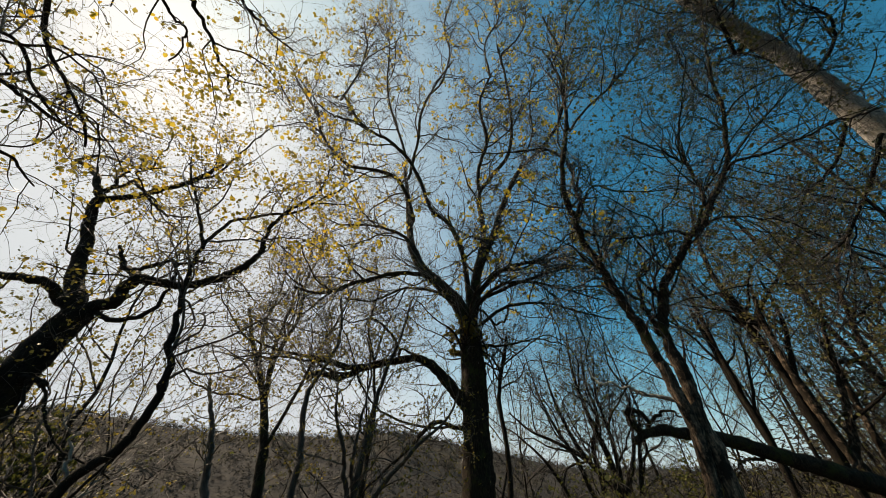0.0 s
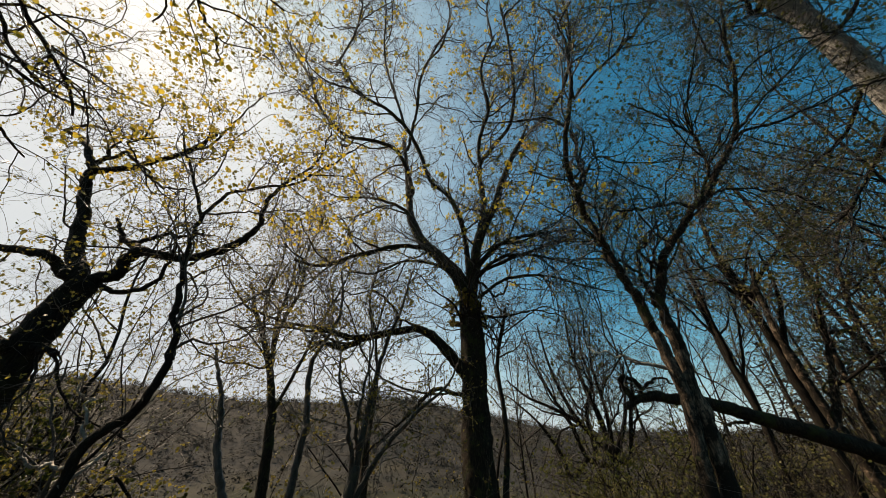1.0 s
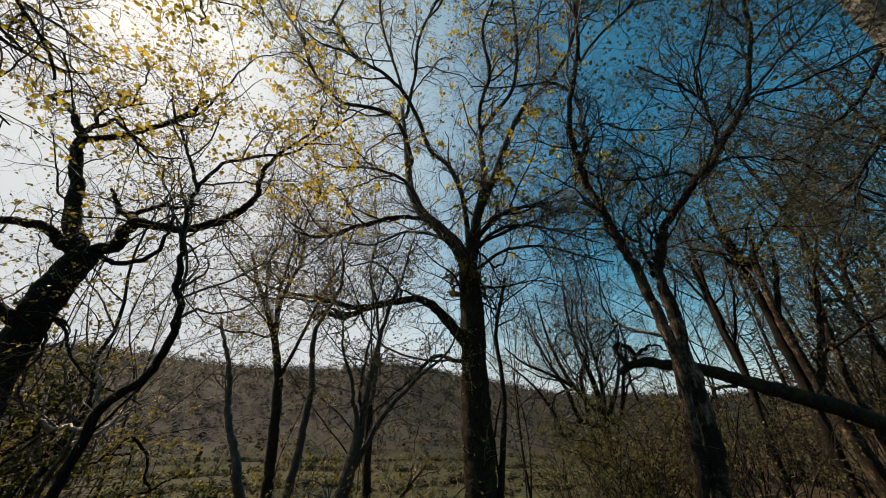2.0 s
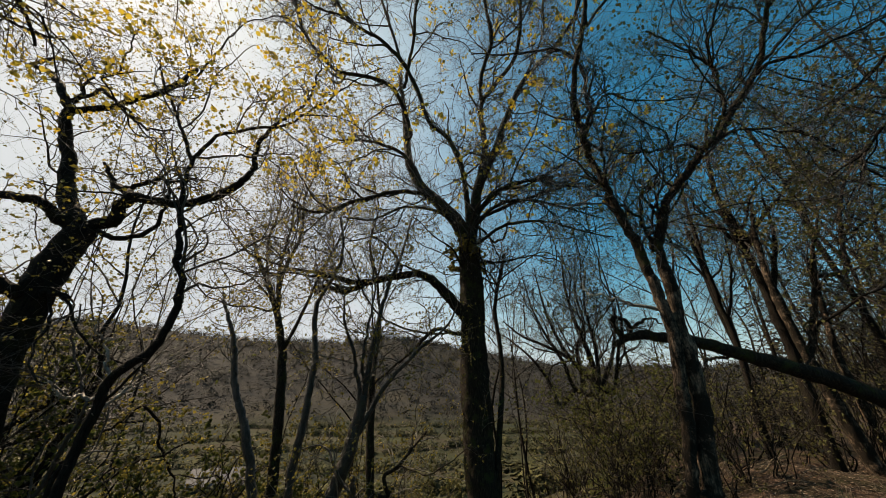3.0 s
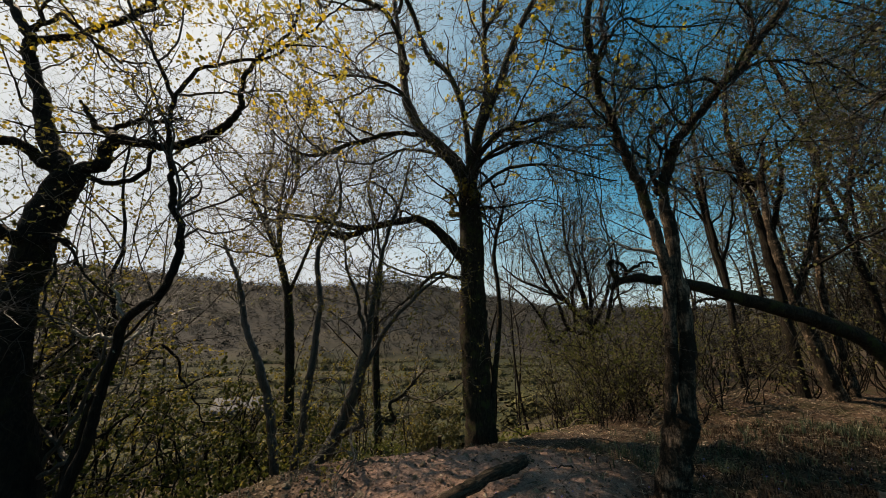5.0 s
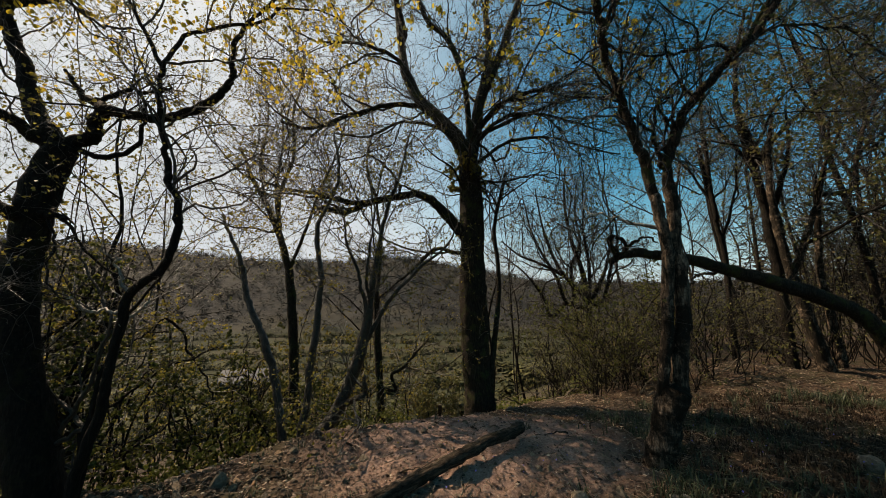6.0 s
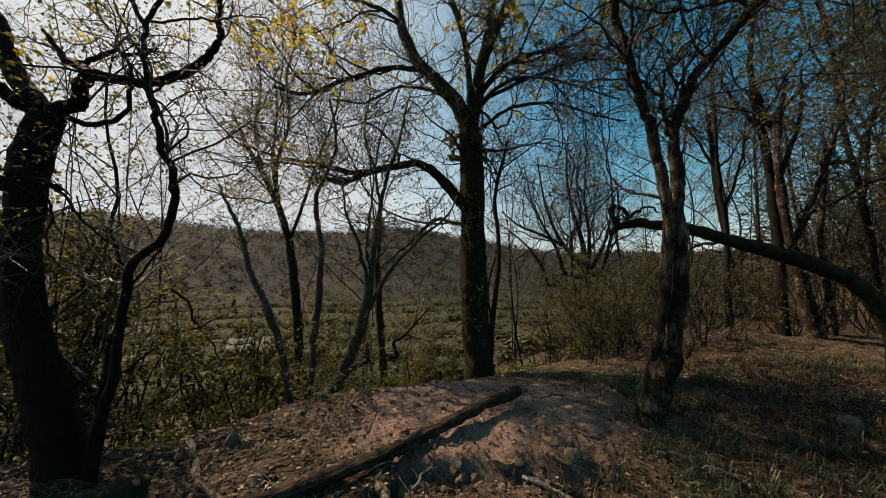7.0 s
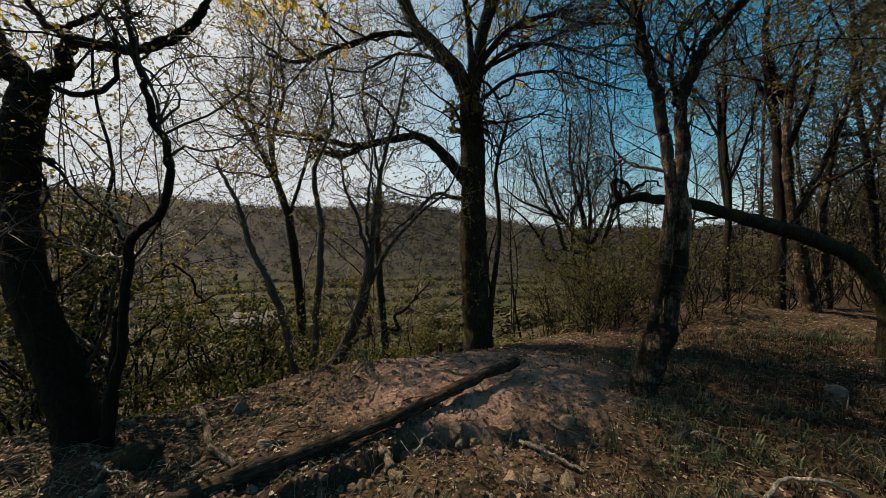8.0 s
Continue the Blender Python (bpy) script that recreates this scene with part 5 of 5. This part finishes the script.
stick("arched_branch", [on_ground(1.84, 2.03, 0.01), on_ground(2.00, 2.06, 0.10), on_ground(2.12, 2.07, 0.12), on_ground(2.22, 2.01, 0.10), on_ground(2.47, 2.10, 0.03)], 0.014, 0.009, LIT_AND_DEAD_WOOD, "pale arched bramble stem on the grass", seed=6)
stick("dead_branch", [on_ground(1.66, 2.61, 0.04), on_ground(1.93, 2.66, 0.06), on_ground(2.07, 2.58, 0.04)], 0.011, 0.007, LIT_AND_DEAD_WOOD, "pale dead branch lying among the grass", seed=9)
stick("dead_branch", [on_ground(1.67, 2.92, 0.03), on_ground(1.78, 2.90, 0.04), on_ground(1.86, 2.86, 0.03)], 0.014, 0.01, LIT_AND_DEAD_WOOD, "short pale dead branch among the grass", seed=10)
stick("dead_branch", [on_ground(-0.38, 2.61, 0.02), on_ground(-0.32, 2.63, 0.07), on_ground(-0.30, 2.74, 0.09), on_ground(-0.19, 2.77, 0.06)], 0.012, 0.006, LIT_AND_DEAD_WOOD, "pale crooked root end among the stones", seed=12)
stick("dead_branch", [on_ground(-2.63, 2.14, 0.10), on_ground(-2.54, 2.13, 0.07), on_ground(-2.43, 2.12, 0.05), on_ground(-2.37, 2.16, 0.03)], 0.012, 0.005, LIT_AND_DEAD_WOOD, "pale forked twig beside the tree foot", seed=13)
stick("dead_branch", [on_ground(-2.50, 2.06, 0.03), on_ground(-2.53, 2.13, 0.07), on_ground(-2.48, 2.15, 0.10)], 0.009, 0.004, LIT_AND_DEAD_WOOD, "pale forked twig beside the tree foot", seed=14)
stick("cut_log", [on_ground(-0.62, 2.52, 0.03), on_ground(-0.5, 2.42, 0.04), on_ground(-0.4, 2.32, 0.03)], 0.035, 0.038, DEAD_WOOD, "short cut length of pale wood under the log", "log", 8, 10)
for k in range(18):
    x, y = rng.uniform(3.6, 6.6), rng.uniform(7.0, 8.6)
    a, L = rng.uniform(-0.5, 0.7) + (3.14 if k % 2 else 0), rng.uniform(0.6, 1.5)
    stick("dead_branch", [on_ground(x, y, 0.02), on_ground(x + 0.4 * L * math.cos(a), y + 0.4 * L * math.sin(a), rng.uniform(0.05, 0.2)), on_ground(x + L * math.cos(a), y + L * math.sin(a), rng.uniform(0.02, 0.3))],
          rng.uniform(0.01, 0.02), 0.005, DEAD_WOOD, "dry dead branch on the brush pile", seed=300 + k, k=6, group="brush pile")
for k in range(26):
    x, y = rng.uniform(1.2, 4.6), rng.uniform(6.4, 8.6)
    if y > lip(x) + 0.4:
        continue
    a, L = rng.uniform(-0.9, 1.2) + (3.14 if k % 2 else 0), rng.uniform(0.5, 1.6)
    stick("dead_branch", [on_ground(x, y, 0.02), on_ground(x + 0.4 * L * math.cos(a), y + 0.4 * L * math.sin(a), rng.uniform(0.1, 0.25)), on_ground(x + L * math.cos(a), y + L * math.sin(a), rng.uniform(0.05, 0.5))],
          rng.uniform(0.009, 0.022), 0.005, DEAD_WOOD if k % 3 else LOG_BARK, "dry dead branch on the brush pile", seed=400 + k, k=6, group="brush pile")
for k in range(90):
    x, y = rng.uniform(-3.2, 5.0), rng.uniform(1.6, 8.0)
    if y > lip(x) - 0.2:
        continue
    a, L = rng.random() * 6.28, rng.uniform(0.12, 0.55)
    stick("stick", [on_ground(x, y, 0.012), on_ground(x + L * math.cos(a) * 0.5, y + L * math.sin(a) * 0.5, 0.03), on_ground(x + L * math.cos(a), y + L * math.sin(a), 0.015)],
          rng.uniform(0.006, 0.014), 0.004, DEAD_WOOD if k % 3 == 0 else LOG_BARK, "short broken stick on the leaf litter", seed=100 + k, k=5, group="sticks on the ground")


def stone_mesh(seed):
    g = np.random.default_rng(seed)
    bm = bmesh.new()
    bmesh.ops.create_icosphere(bm, subdivisions=2, radius=0.5)
    cuts = [(Vector(unit(g.normal(size=3))), g.uniform(0.22, 0.42)) for _ in range(9)]
    for v in bm.verts:
        for nrm, d in cuts:
            over = v.co.dot(nrm) - d
            if over > 0:
                v.co -= nrm * over
        v.co *= 1 + 0.08 * noise.noise(v.co * 5 + Vector((seed, 0, 0)))
    me = bpy.data.meshes.new("stone")
    bm.to_mesh(me)
    bm.free()
    me.materials.append(STONE)
    return me


STONES = [stone_mesh(70 + k) for k in range(9)]


def rounded_boulder():
    bm = bmesh.new()
    bmesh.ops.create_icosphere(bm, subdivisions=4, radius=0.5)
    for v in bm.verts:
        v.co *= 1 + 0.28 * noise.noise(v.co * 2.6) + 0.1 * noise.noise(v.co * 8) + 0.04 * noise.noise(v.co * 21)
    for f in bm.faces:
        f.smooth = True
    me = bpy.data.meshes.new("stone")
    bm.to_mesh(me)
    bm.free()
    me.materials.append(MOSSY_STONE)
    return me


def stone(x, y, w, d, h, turn, k, label="grey-brown angular stone half sunk in soil"):
    ob = new("stone", STONES[k % 9])
    ob.matrix_basis = Matrix.Translation(on_ground(x, y, h * 0.1)) @ Euler((0.15 * math.sin(k), 0.15 * math.cos(k), turn)).to_matrix().to_4x4() @ Matrix.Diagonal((w, d, h, 1))
    return tagged(ob, label, "stone", "stones on the ground")


boulder = stone(-2.48, 2.35, 0.31, 0.26, 0.20, 0.2, 1, "large dark mossy boulder beside the tree foot")
boulder.data = rounded_boulder()
stone(-2.25, 3.16, 0.24, 0.18, 0.23, 0.0, 0, "dark rounded stone on the bank")
stone(0.82, 3.27, 0.09, 0.06, 0.09, 1.8, 2, "small pale stone on bare soil")
stone(0.56, 3.18, 0.08, 0.06, 0.09, 2.7, 3, "small pale stone on bare soil")
stone(1.32, 2.98, 0.11, 0.09, 0.11, 1.5, 5, "rounded pale stone among the grass")
stone(0.94, 2.87, 0.17, 0.13, 0.14, 0.6, 4, "pale square stone among the grass")
stone(0.08, 2.65, 0.11, 0.09, 0.12, 2.4, 6, "small orange-brown block of stone")
stone(-0.22, 2.79, 0.08, 0.05, 0.08, 1.8, 2, "small pale stone under the ledge")
stone(0.01, 2.79, 0.21, 0.11, 0.13, 1.2, 8, "flat pale stone in the ledge")
stone(0.38, 2.85, 0.37, 0.14, 0.10, 0.3, 7, "long flat slab of the ledge")
stone(-0.01, 2.82, 0.11, 0.08, 0.09, 0.9, 1, "brown stone in the ledge")
stone(-1.01, 2.30, 0.10, 0.08, 0.09, 2.4, 6, "yellowish block of stone under the log")
stone(-0.85, 2.43, 0.12, 0.09, 0.09, 2.7, 3, "brown stone under the log")
stone(0.35, 2.15, 0.17, 0.13, 0.14, 2.7, 3, "pale weathered stone in the grass")
stone(0.57, 2.25, 0.17, 0.13, 0.14, 0.6, 4, "pale weathered stone in the grass")
stone(0.76, 2.30, 0.20, 0.15, 0.16, 0.9, 1, "pale brown stone in the grass")
stone(-1.62, 2.56, 0.16, 0.13, 0.09, 1.8, 2, "flat pinkish stone on bare soil")
stone(-2.56, 2.58, 0.09, 0.07, 0.09, 1.5, 5, "small pale stone on the bank")
stone(-3.09, 2.84, 0.14, 0.11, 0.09, 1.2, 8, "flat pale stone on the bank")
stone(-0.29, 2.07, 0.14, 0.10, 0.10, 0.0, 0, "pale angular stone in the grass")
stone(-0.73, 2.35, 0.11, 0.09, 0.09, 1.5, 5, "grey stone under the log")
stone(-0.60, 2.37, 0.14, 0.10, 0.10, 0.3, 7, "dark stone under the log")
stone(1.42, 2.65, 0.09, 0.06, 0.07, 1.8, 2, "small orange-brown stone in the grass")
stone(3.97, 3.61, 0.28, 0.21, 0.20, 0.6, 4, "flat grey stone among the grass")
stone(-2.42, 2.01, 0.13, 0.09, 0.12, 0.9, 1, "pale stone at the tree foot")
for k in range(27):
    u = k / 26
    ex = -1.1 + 2.1 * u
    stone(ex + rng.normal(0, 0.05), float(np.interp(ex, [-1.37, -1.11, -0.89, -0.57, -0.34, 0.18, 0.58, 0.96], [2.04, 2.24, 2.42, 2.56, 2.80, 2.87, 2.88, 2.82])) - 0.1 + rng.normal(0, 0.07), rng.uniform(0.06, 0.16), rng.uniform(0.05, 0.12), rng.uniform(0.05, 0.11), rng.random() * 6.28, k, "angular block in a tumbled row of stones")
for k in range(190):
    x, y = rng.normal(0.1, 1.5), rng.uniform(1.9, 5.6)
    if k % 3 == 0:
        x, y = rng.uniform(-3.0, -0.8), rng.uniform(2.4, 4.9)
    if y > lip(x) - 0.1:
        continue
    w = rng.uniform(0.03, 0.11)
    stone(x, y, w, w * rng.uniform(0.6, 0.9), w * rng.uniform(0.5, 0.9), rng.random() * 6.28, k)


for k in range(110):
    x, y = rng.uniform(-3.4, -0.9), rng.uniform(2.6, 5.4)
    if y > lip(x) + 0.7:
        continue
    w = rng.uniform(0.04, 0.14)
    stone(x, y, w, w * rng.uniform(0.6, 0.9), w * rng.uniform(0.4, 0.8), rng.random() * 6.28, k)


def scatter(name, label, n, size, mat, area, keep, category, lie=0.85, lift=0.008):
    """Leaves that lie about on the ground."""
    g = np.random.default_rng(len(name) + n)
    x, y = g.uniform(*area[0], n), g.uniform(*area[1], n)
    ok = keep(g, x, y)
    x, y = x[ok], y[ok]
    m = len(x)
    z = height(x, y) + lift
    a = g.random(m) * 6.28
    yv = np.stack([np.cos(a), np.sin(a), g.normal(0, 1 - lie, m)], 1)
    yv = unit(yv)
    up = unit(np.stack([g.normal(0, 1 - lie, m) * 1.5, g.normal(0, 1 - lie, m) * 1.5, np.ones(m)], 1))
    xv = unit(np.cross(yv, up))
    zv = np.cross(xv, yv)
    s = g.uniform(*size, m)[:, None, None]
    at = np.stack([x, y, z], 1)
    v = at[:, None] + s * (LEAF[None, :, 0:1] * xv[:, None] + LEAF[None, :, 1:2] * yv[:, None] + LEAF[None, :, 2:3] * zv[:, None])
    F = (LITTER_F[None] + 6 * np.arange(m)[:, None, None]).reshape(-1, 3)
    return tagged(new(name, mesh_of(name, v.reshape(-1, 3), F, mat, False)), label, category, kind="stuff")


def not_bare(g, x, y):
    b = np.exp(-(((x - 0.05) / 1.9) ** 2 + ((y - 4.1) / 1.25) ** 2) ** 2)
    return (y < lip(x) + 1.0) & (g.random(len(x)) > 0.85 * b)


scatter("leaf_litter", "dry brown fallen leaves covering the woodland floor", 80000, (0.014, 0.05), LITTER_LEAF, ((-5, 10), (1.0, 9.5)), not_bare, "leaf litter")


def grass(name, label, tufts, area, keep, high, mat):
    g = np.random.default_rng(tufts)
    x, y = g.uniform(*area[0], tufts), g.uniform(*area[1], tufts)
    ok = keep(g, x, y)
    x, y = np.repeat(x[ok], 9), np.repeat(y[ok], 9)
    m = len(x)
    x, y = x + g.normal(0, 0.03, m), y + g.normal(0, 0.03, m)
    base = np.stack([x, y, height(x, y) - 0.01], 1)
    a = g.random(m) * 6.28
    out = np.stack([np.cos(a), np.sin(a), np.zeros(m)], 1)
    side = np.stack([-np.sin(a), np.cos(a), np.zeros(m)], 1)
    h = g.uniform(*high, m)[:, None]
    lean = g.uniform(0.3, 1.5, m)[:, None]
    w = g.uniform(0.0025, 0.007, m)[:, None]
    p1 = base + h * (0.55 * np.array([0, 0, 1]) + 0.25 * lean * out)
    p2 = base + h * (np.array([0, 0, 1]) * (1.0 - 0.45 * lean) + 0.8 * lean * out)
    v = np.stack([base - side * w, base + side * w, p1 + side * w * 0.8, p1 - side * w * 0.8, p2], 1)
    f = np.array([(0, 1, 2), (0, 2, 3), (3, 2, 4)])
    F = (f[None] + 5 * np.arange(m)[:, None, None]).reshape(-1, 3)
    return tagged(new(name, mesh_of(name, v.reshape(-1, 3), F, mat, False)), label, "grass", kind="stuff")


def grassy(g, x, y):
    d = step(x - 0.35 * (y - 2), 0.5, 1.6) * (0.12 + value_noise(x * 1.6, y * 1.6, 12) * 1.3 + value_noise(x * 5, y * 5, 13) * 0.9)
    return (y < lip(x)) & (g.random(len(x)) < d * (1 - step(y, 5.4, 6.6)))


grass("woodland_grass", "tufts of thin dark green woodland grass and bluebell leaves", 11000, ((0.2, 10), (1.2, 8.5)), grassy, (0.08, 0.26), GRASS_BLADE)
grass("dead_bracken", "mat of dead brown bracken and grass on the bank", 6500, ((0.6, 7.0), (1.0, 6.4)),
      lambda g, x, y: (g.random(len(x)) < step(x - 0.5 * (y - 2), 0.6, 1.6) * (1 - np.exp(-(((x - 0.05) / 1.9) ** 2 + ((y - 4.1) / 1.25) ** 2) ** 2)) * (0.6 + 1.3 * value_noise(x * 1.1, y * 1.1, 15))), (0.05, 0.13), BRACKEN)


def twig_bits(n):
    """Broken twiglets strewn over the soil."""
    g = np.random.default_rng(77)
    x, y = g.uniform(-4.5, 9, n), 1.2 + 7.5 * g.random(n) ** 1.4
    ok = (y < lip(x)) & (g.random(n) > 0.6 * np.exp(-(((x - 0.05) / 1.9) ** 2 + ((y - 4.1) / 1.25) ** 2) ** 2))
    x, y = x[ok], y[ok]
    m = len(x)
    a, L = g.random(m) * 6.28, 0.04 + 0.36 * g.random(m) ** 2.5
    p0 = np.stack([x, y, height(x, y) + g.uniform(0.0, 0.02, m)], 1)
    x1, y1 = x + L * np.cos(a), y + L * np.sin(a)
    p2 = np.stack([x1, y1, height(x1, y1) + g.uniform(0.0, 0.05, m)], 1)
    p1 = (p0 + p2) / 2 + g.normal(0, 0.012, (m, 3)) + [0, 0, 0.012]
    v, F = tubes(np.stack([p0, p1, p2], 1), g.uniform(0.0015, 0.005, m)[:, None] * np.array([1, 0.9, 0.6]), 3)
    return tagged(new("twig_litter", mesh_of("twig_litter", v, F, STRAW)), "small dry broken twigs strewn over the ground", "twig litter", kind="stuff")


twig_bits(11000)


def crumbs(n):
    """Clods and grit lying on the soil."""
    g = np.random.default_rng(91)
    x, y = g.uniform(-3.6, 7, n), 1.4 + 6.6 * g.random(n) ** 1.2
    ok = y < lip(x) + 0.4
    x, y = x[ok], y[ok]
    m = len(x)
    s = (0.006 + 0.02 * g.random(m) ** 3)[:, None, None]
    octa = np.array([(1, 0, 0), (-1, 0, 0), (0, 1, 0), (0, -1, 0), (0, 0, 0.8), (0, 0, -0.8)])
    a = g.random(m)[:, None] * 6.28
    o = octa[None] * g.uniform(0.6, 1.4, (m, 6, 1))
    o = np.stack([o[..., 0] * np.cos(a) - o[..., 1] * np.sin(a), o[..., 0] * np.sin(a) + o[..., 1] * np.cos(a), o[..., 2]], -1)
    v = np.stack([x, y, height(x, y)], 1)[:, None] + s * o
    f = np.array([(0, 2, 4), (2, 1, 4), (1, 3, 4), (3, 0, 4), (2, 0, 5), (1, 2, 5), (3, 1, 5), (0, 3, 5)])
    F = (f[None] + 6 * np.arange(m)[:, None, None]).reshape(-1, 3)
    return tagged(new("soil_crumbs", mesh_of("soil_crumbs", v.reshape(-1, 3), F, CRUMB, False)), "crumbs of soil and grit on the bare ground", "soil", kind="stuff")


CRUMB = leafy("soil_crumb", [(0.0, (0.05, 0.03, 0.02)), (0.5, (0.14, 0.085, 0.055)), (0.9, (0.24, 0.16, 0.11)), (1.0, (0.42, 0.35, 0.27))], 0.0, 0.9)
crumbs(9000)
scatter("bluebell_flowers", "small blue bluebell flowers among the grass", 160, (0.012, 0.022), BLUE_FLOWER, ((-0.2, 4.5), (1.8, 4.5)), lambda g, x, y: g.random(len(x)) < 0.7, "flower", 0.3, 0.1)
grass("dry_grass", "tufts of dry grass among the stones", 1300, ((-3.4, 1.5), (1.4, 5.5)), lambda g, x, y: (y < lip(x)) & (g.random(len(x)) < 0.3 - 0.28 * np.exp(-(((x - 0.05) / 1.9) ** 2 + ((y - 4.1) / 1.25) ** 2) ** 2)), (0.04, 0.1), GRASS_BLADE)


def undergrowth(n):
    """Bramble and herbs over the slope below the bank."""
    g = np.random.default_rng(95)
    x = g.uniform(-10, 7, n)
    y = lip(x) + 1.3 + 9.0 * g.random(n) ** 1.3
    deep = np.clip(value_noise(x * 0.7, y * 0.7, 31) + 0.45, 0.05, 1) * np.clip((y - lip(x)) * 0.5, 0.1, 1)
    at = np.stack([x, y, height(x, y) + deep * g.random(n) ** 0.7], 1)
    v, F = leaves(g, at, (0.03, 0.085), faces=LITTER_F)
    tagged(new("bramble_undergrowth", mesh_of("bramble_undergrowth", v, F, GREEN_LEAF, False)), "low dark green bramble and herbs covering the slope", "undergrowth", kind="stuff")


undergrowth(42000)

# ---- the far side of the valley ----
def far_trees(name, label, at, size, mat, category, seed, bits, fleck, squat=1.0):
    """Distant trees: each a loose uneven crown of many small flecks with gaps."""
    g = np.random.default_rng(seed)
    n = len(at)
    s = g.uniform(*size, n)[:, None, None]
    lobe = unit(g.normal(size=(n, 5, 3))) * 0.24
    pick = lobe[np.arange(n)[:, None], g.integers(0, 5, (n, bits))]
    c = pick + unit(g.normal(size=(n, bits, 3))) * 0.3 * g.random((n, bits, 1)) ** 0.5
    c = c * [1.0, 1.0, 1.0 / squat] + [0, 0, 0.42 / squat]
    c[..., 2] = np.maximum(c[..., 2], 0.02)
    out = unit(unit(c - [0, 0, 0.25 / squat]) + [0, 0, 0.9] + 0.12 * g.normal(size=c.shape))
    side = unit(np.cross(out, g.normal(size=c.shape)))
    over = np.cross(out, side)
    w = g.normal(size=(n, bits, 3, 2)) * (s * fleck)[..., None] * 1.25
    v = ((at[:, None] + s * c)[:, :, None] + w[..., :1] * side[:, :, None] + w[..., 1:] * over[:, :, None]).reshape(-1, 3)
    F = np.arange(len(v)).reshape(-1, 3)
    return tagged(new(name, mesh_of(name, v, F, mat, False)), label, category, kind="stuff")


g = np.random.default_rng(21)
n = 7500
r, az = 265 + 470 * g.random(n) ** 0.75, np.radians(g.uniform(-62, 60, n))
x, y = r * np.sin(az), r * np.cos(az)
far_trees("far_wood", "leafless brown woods on the hills across the valley", np.stack([x, y, height(x, y) - 0.5], 1), (7.0, 14.0), WOOD_CLUMP, "wood", 22, 40, 0.055)
n = 420
r, az = g.uniform(48, 95, n), np.radians(g.uniform(38, 80, n))
x, y = r * np.sin(az), r * np.cos(az)
far_trees("wood_behind", "dense leafless brown trees deep in the wood", np.stack([x, y, height(x, y) - 0.5], 1), (9.0, 15.0), WOOD_CLUMP, "wood", 29, 240, 0.018, 0.75)
n = 2400
r, az = 45 + 225 * g.random(n), np.radians(g.uniform(-60, 30, n))
r = np.where(np.arange(n) % 4 > 0, np.round(r / 42) * 42 + 9 * np.sin(az * 7) + g.normal(0, 1.5, n), r)
x, y = r * np.sin(az), r * np.cos(az)
far_trees("valley_hedges", "hedges and scattered trees between the valley fields", np.stack([x, y, height(x, y) - 0.2], 1), (2.0, 6.5), HEDGE_CLUMP, "hedge", 23, 64, 0.08, 1.25)


def box(sx, sy, sz, at=(0, 0, 0)):
    bm = bmesh.new()
    bmesh.ops.create_cube(bm, size=1, matrix=Matrix.Translation(at) @ Matrix.Diagonal((sx, sy, sz, 1)))
    bmesh.ops.bevel(bm, geom=list(bm.edges), offset=min(sx, sy, sz) * 0.04, segments=1, affect="EDGES")
    return bm


def farmhouse(x, y, turn):
    root = new("farmhouse")
    root.matrix_basis = Matrix.Translation((x, y, float(height(x, y)) - 0.3)) @ Matrix.Rotation(turn, 4, "Z")
    tagged(root, "small stone farmhouse with a grey slate roof in the valley", "house")
    part("wall", box(11, 6, 3.2, (0, 0, 1.6)), RENDERED, root)
    bm = bmesh.new()
    a = [bm.verts.new(c) for c in ((-6, -3.5, 3.1), (6, -3.5, 3.1), (6, 0, 5.6), (-6, 0, 5.6), (6, 3.5, 3.1), (-6, 3.5, 3.1))]
    for f in ((0, 1, 2, 3), (3, 2, 4, 5), (0, 3, 5), (1, 4, 2), (0, 5, 4, 1)):
        bm.faces.new([a[i] for i in f])
    part("roof", bm, SLATE, root, "grey slate roof")
    for wx in (-3.6, -1.2, 1.2, 3.6):
        part("window", box(1.0, 0.12, 1.2, (wx, -3.03, 1.9)), DARK_PANE, root, "dark glass window")


farmhouse(-50, 78, 0.3)


def fence_post(x, y):
    bm = box(0.09, 0.09, 1.2, (0, 0, 0.5))
    me = bpy.data.meshes.new("fence_post")
    bm.to_mesh(me)
    bm.free()
    me.materials.append(LOG_BARK)
    ob = new("fence_post", me)
    ob.location = on_ground(x, y)
    tagged(ob, "weathered wooden fence post below the bank", "post", "fence posts")


fence_post(-0.54, 9.0)
fence_post(-2.6, 9.3)
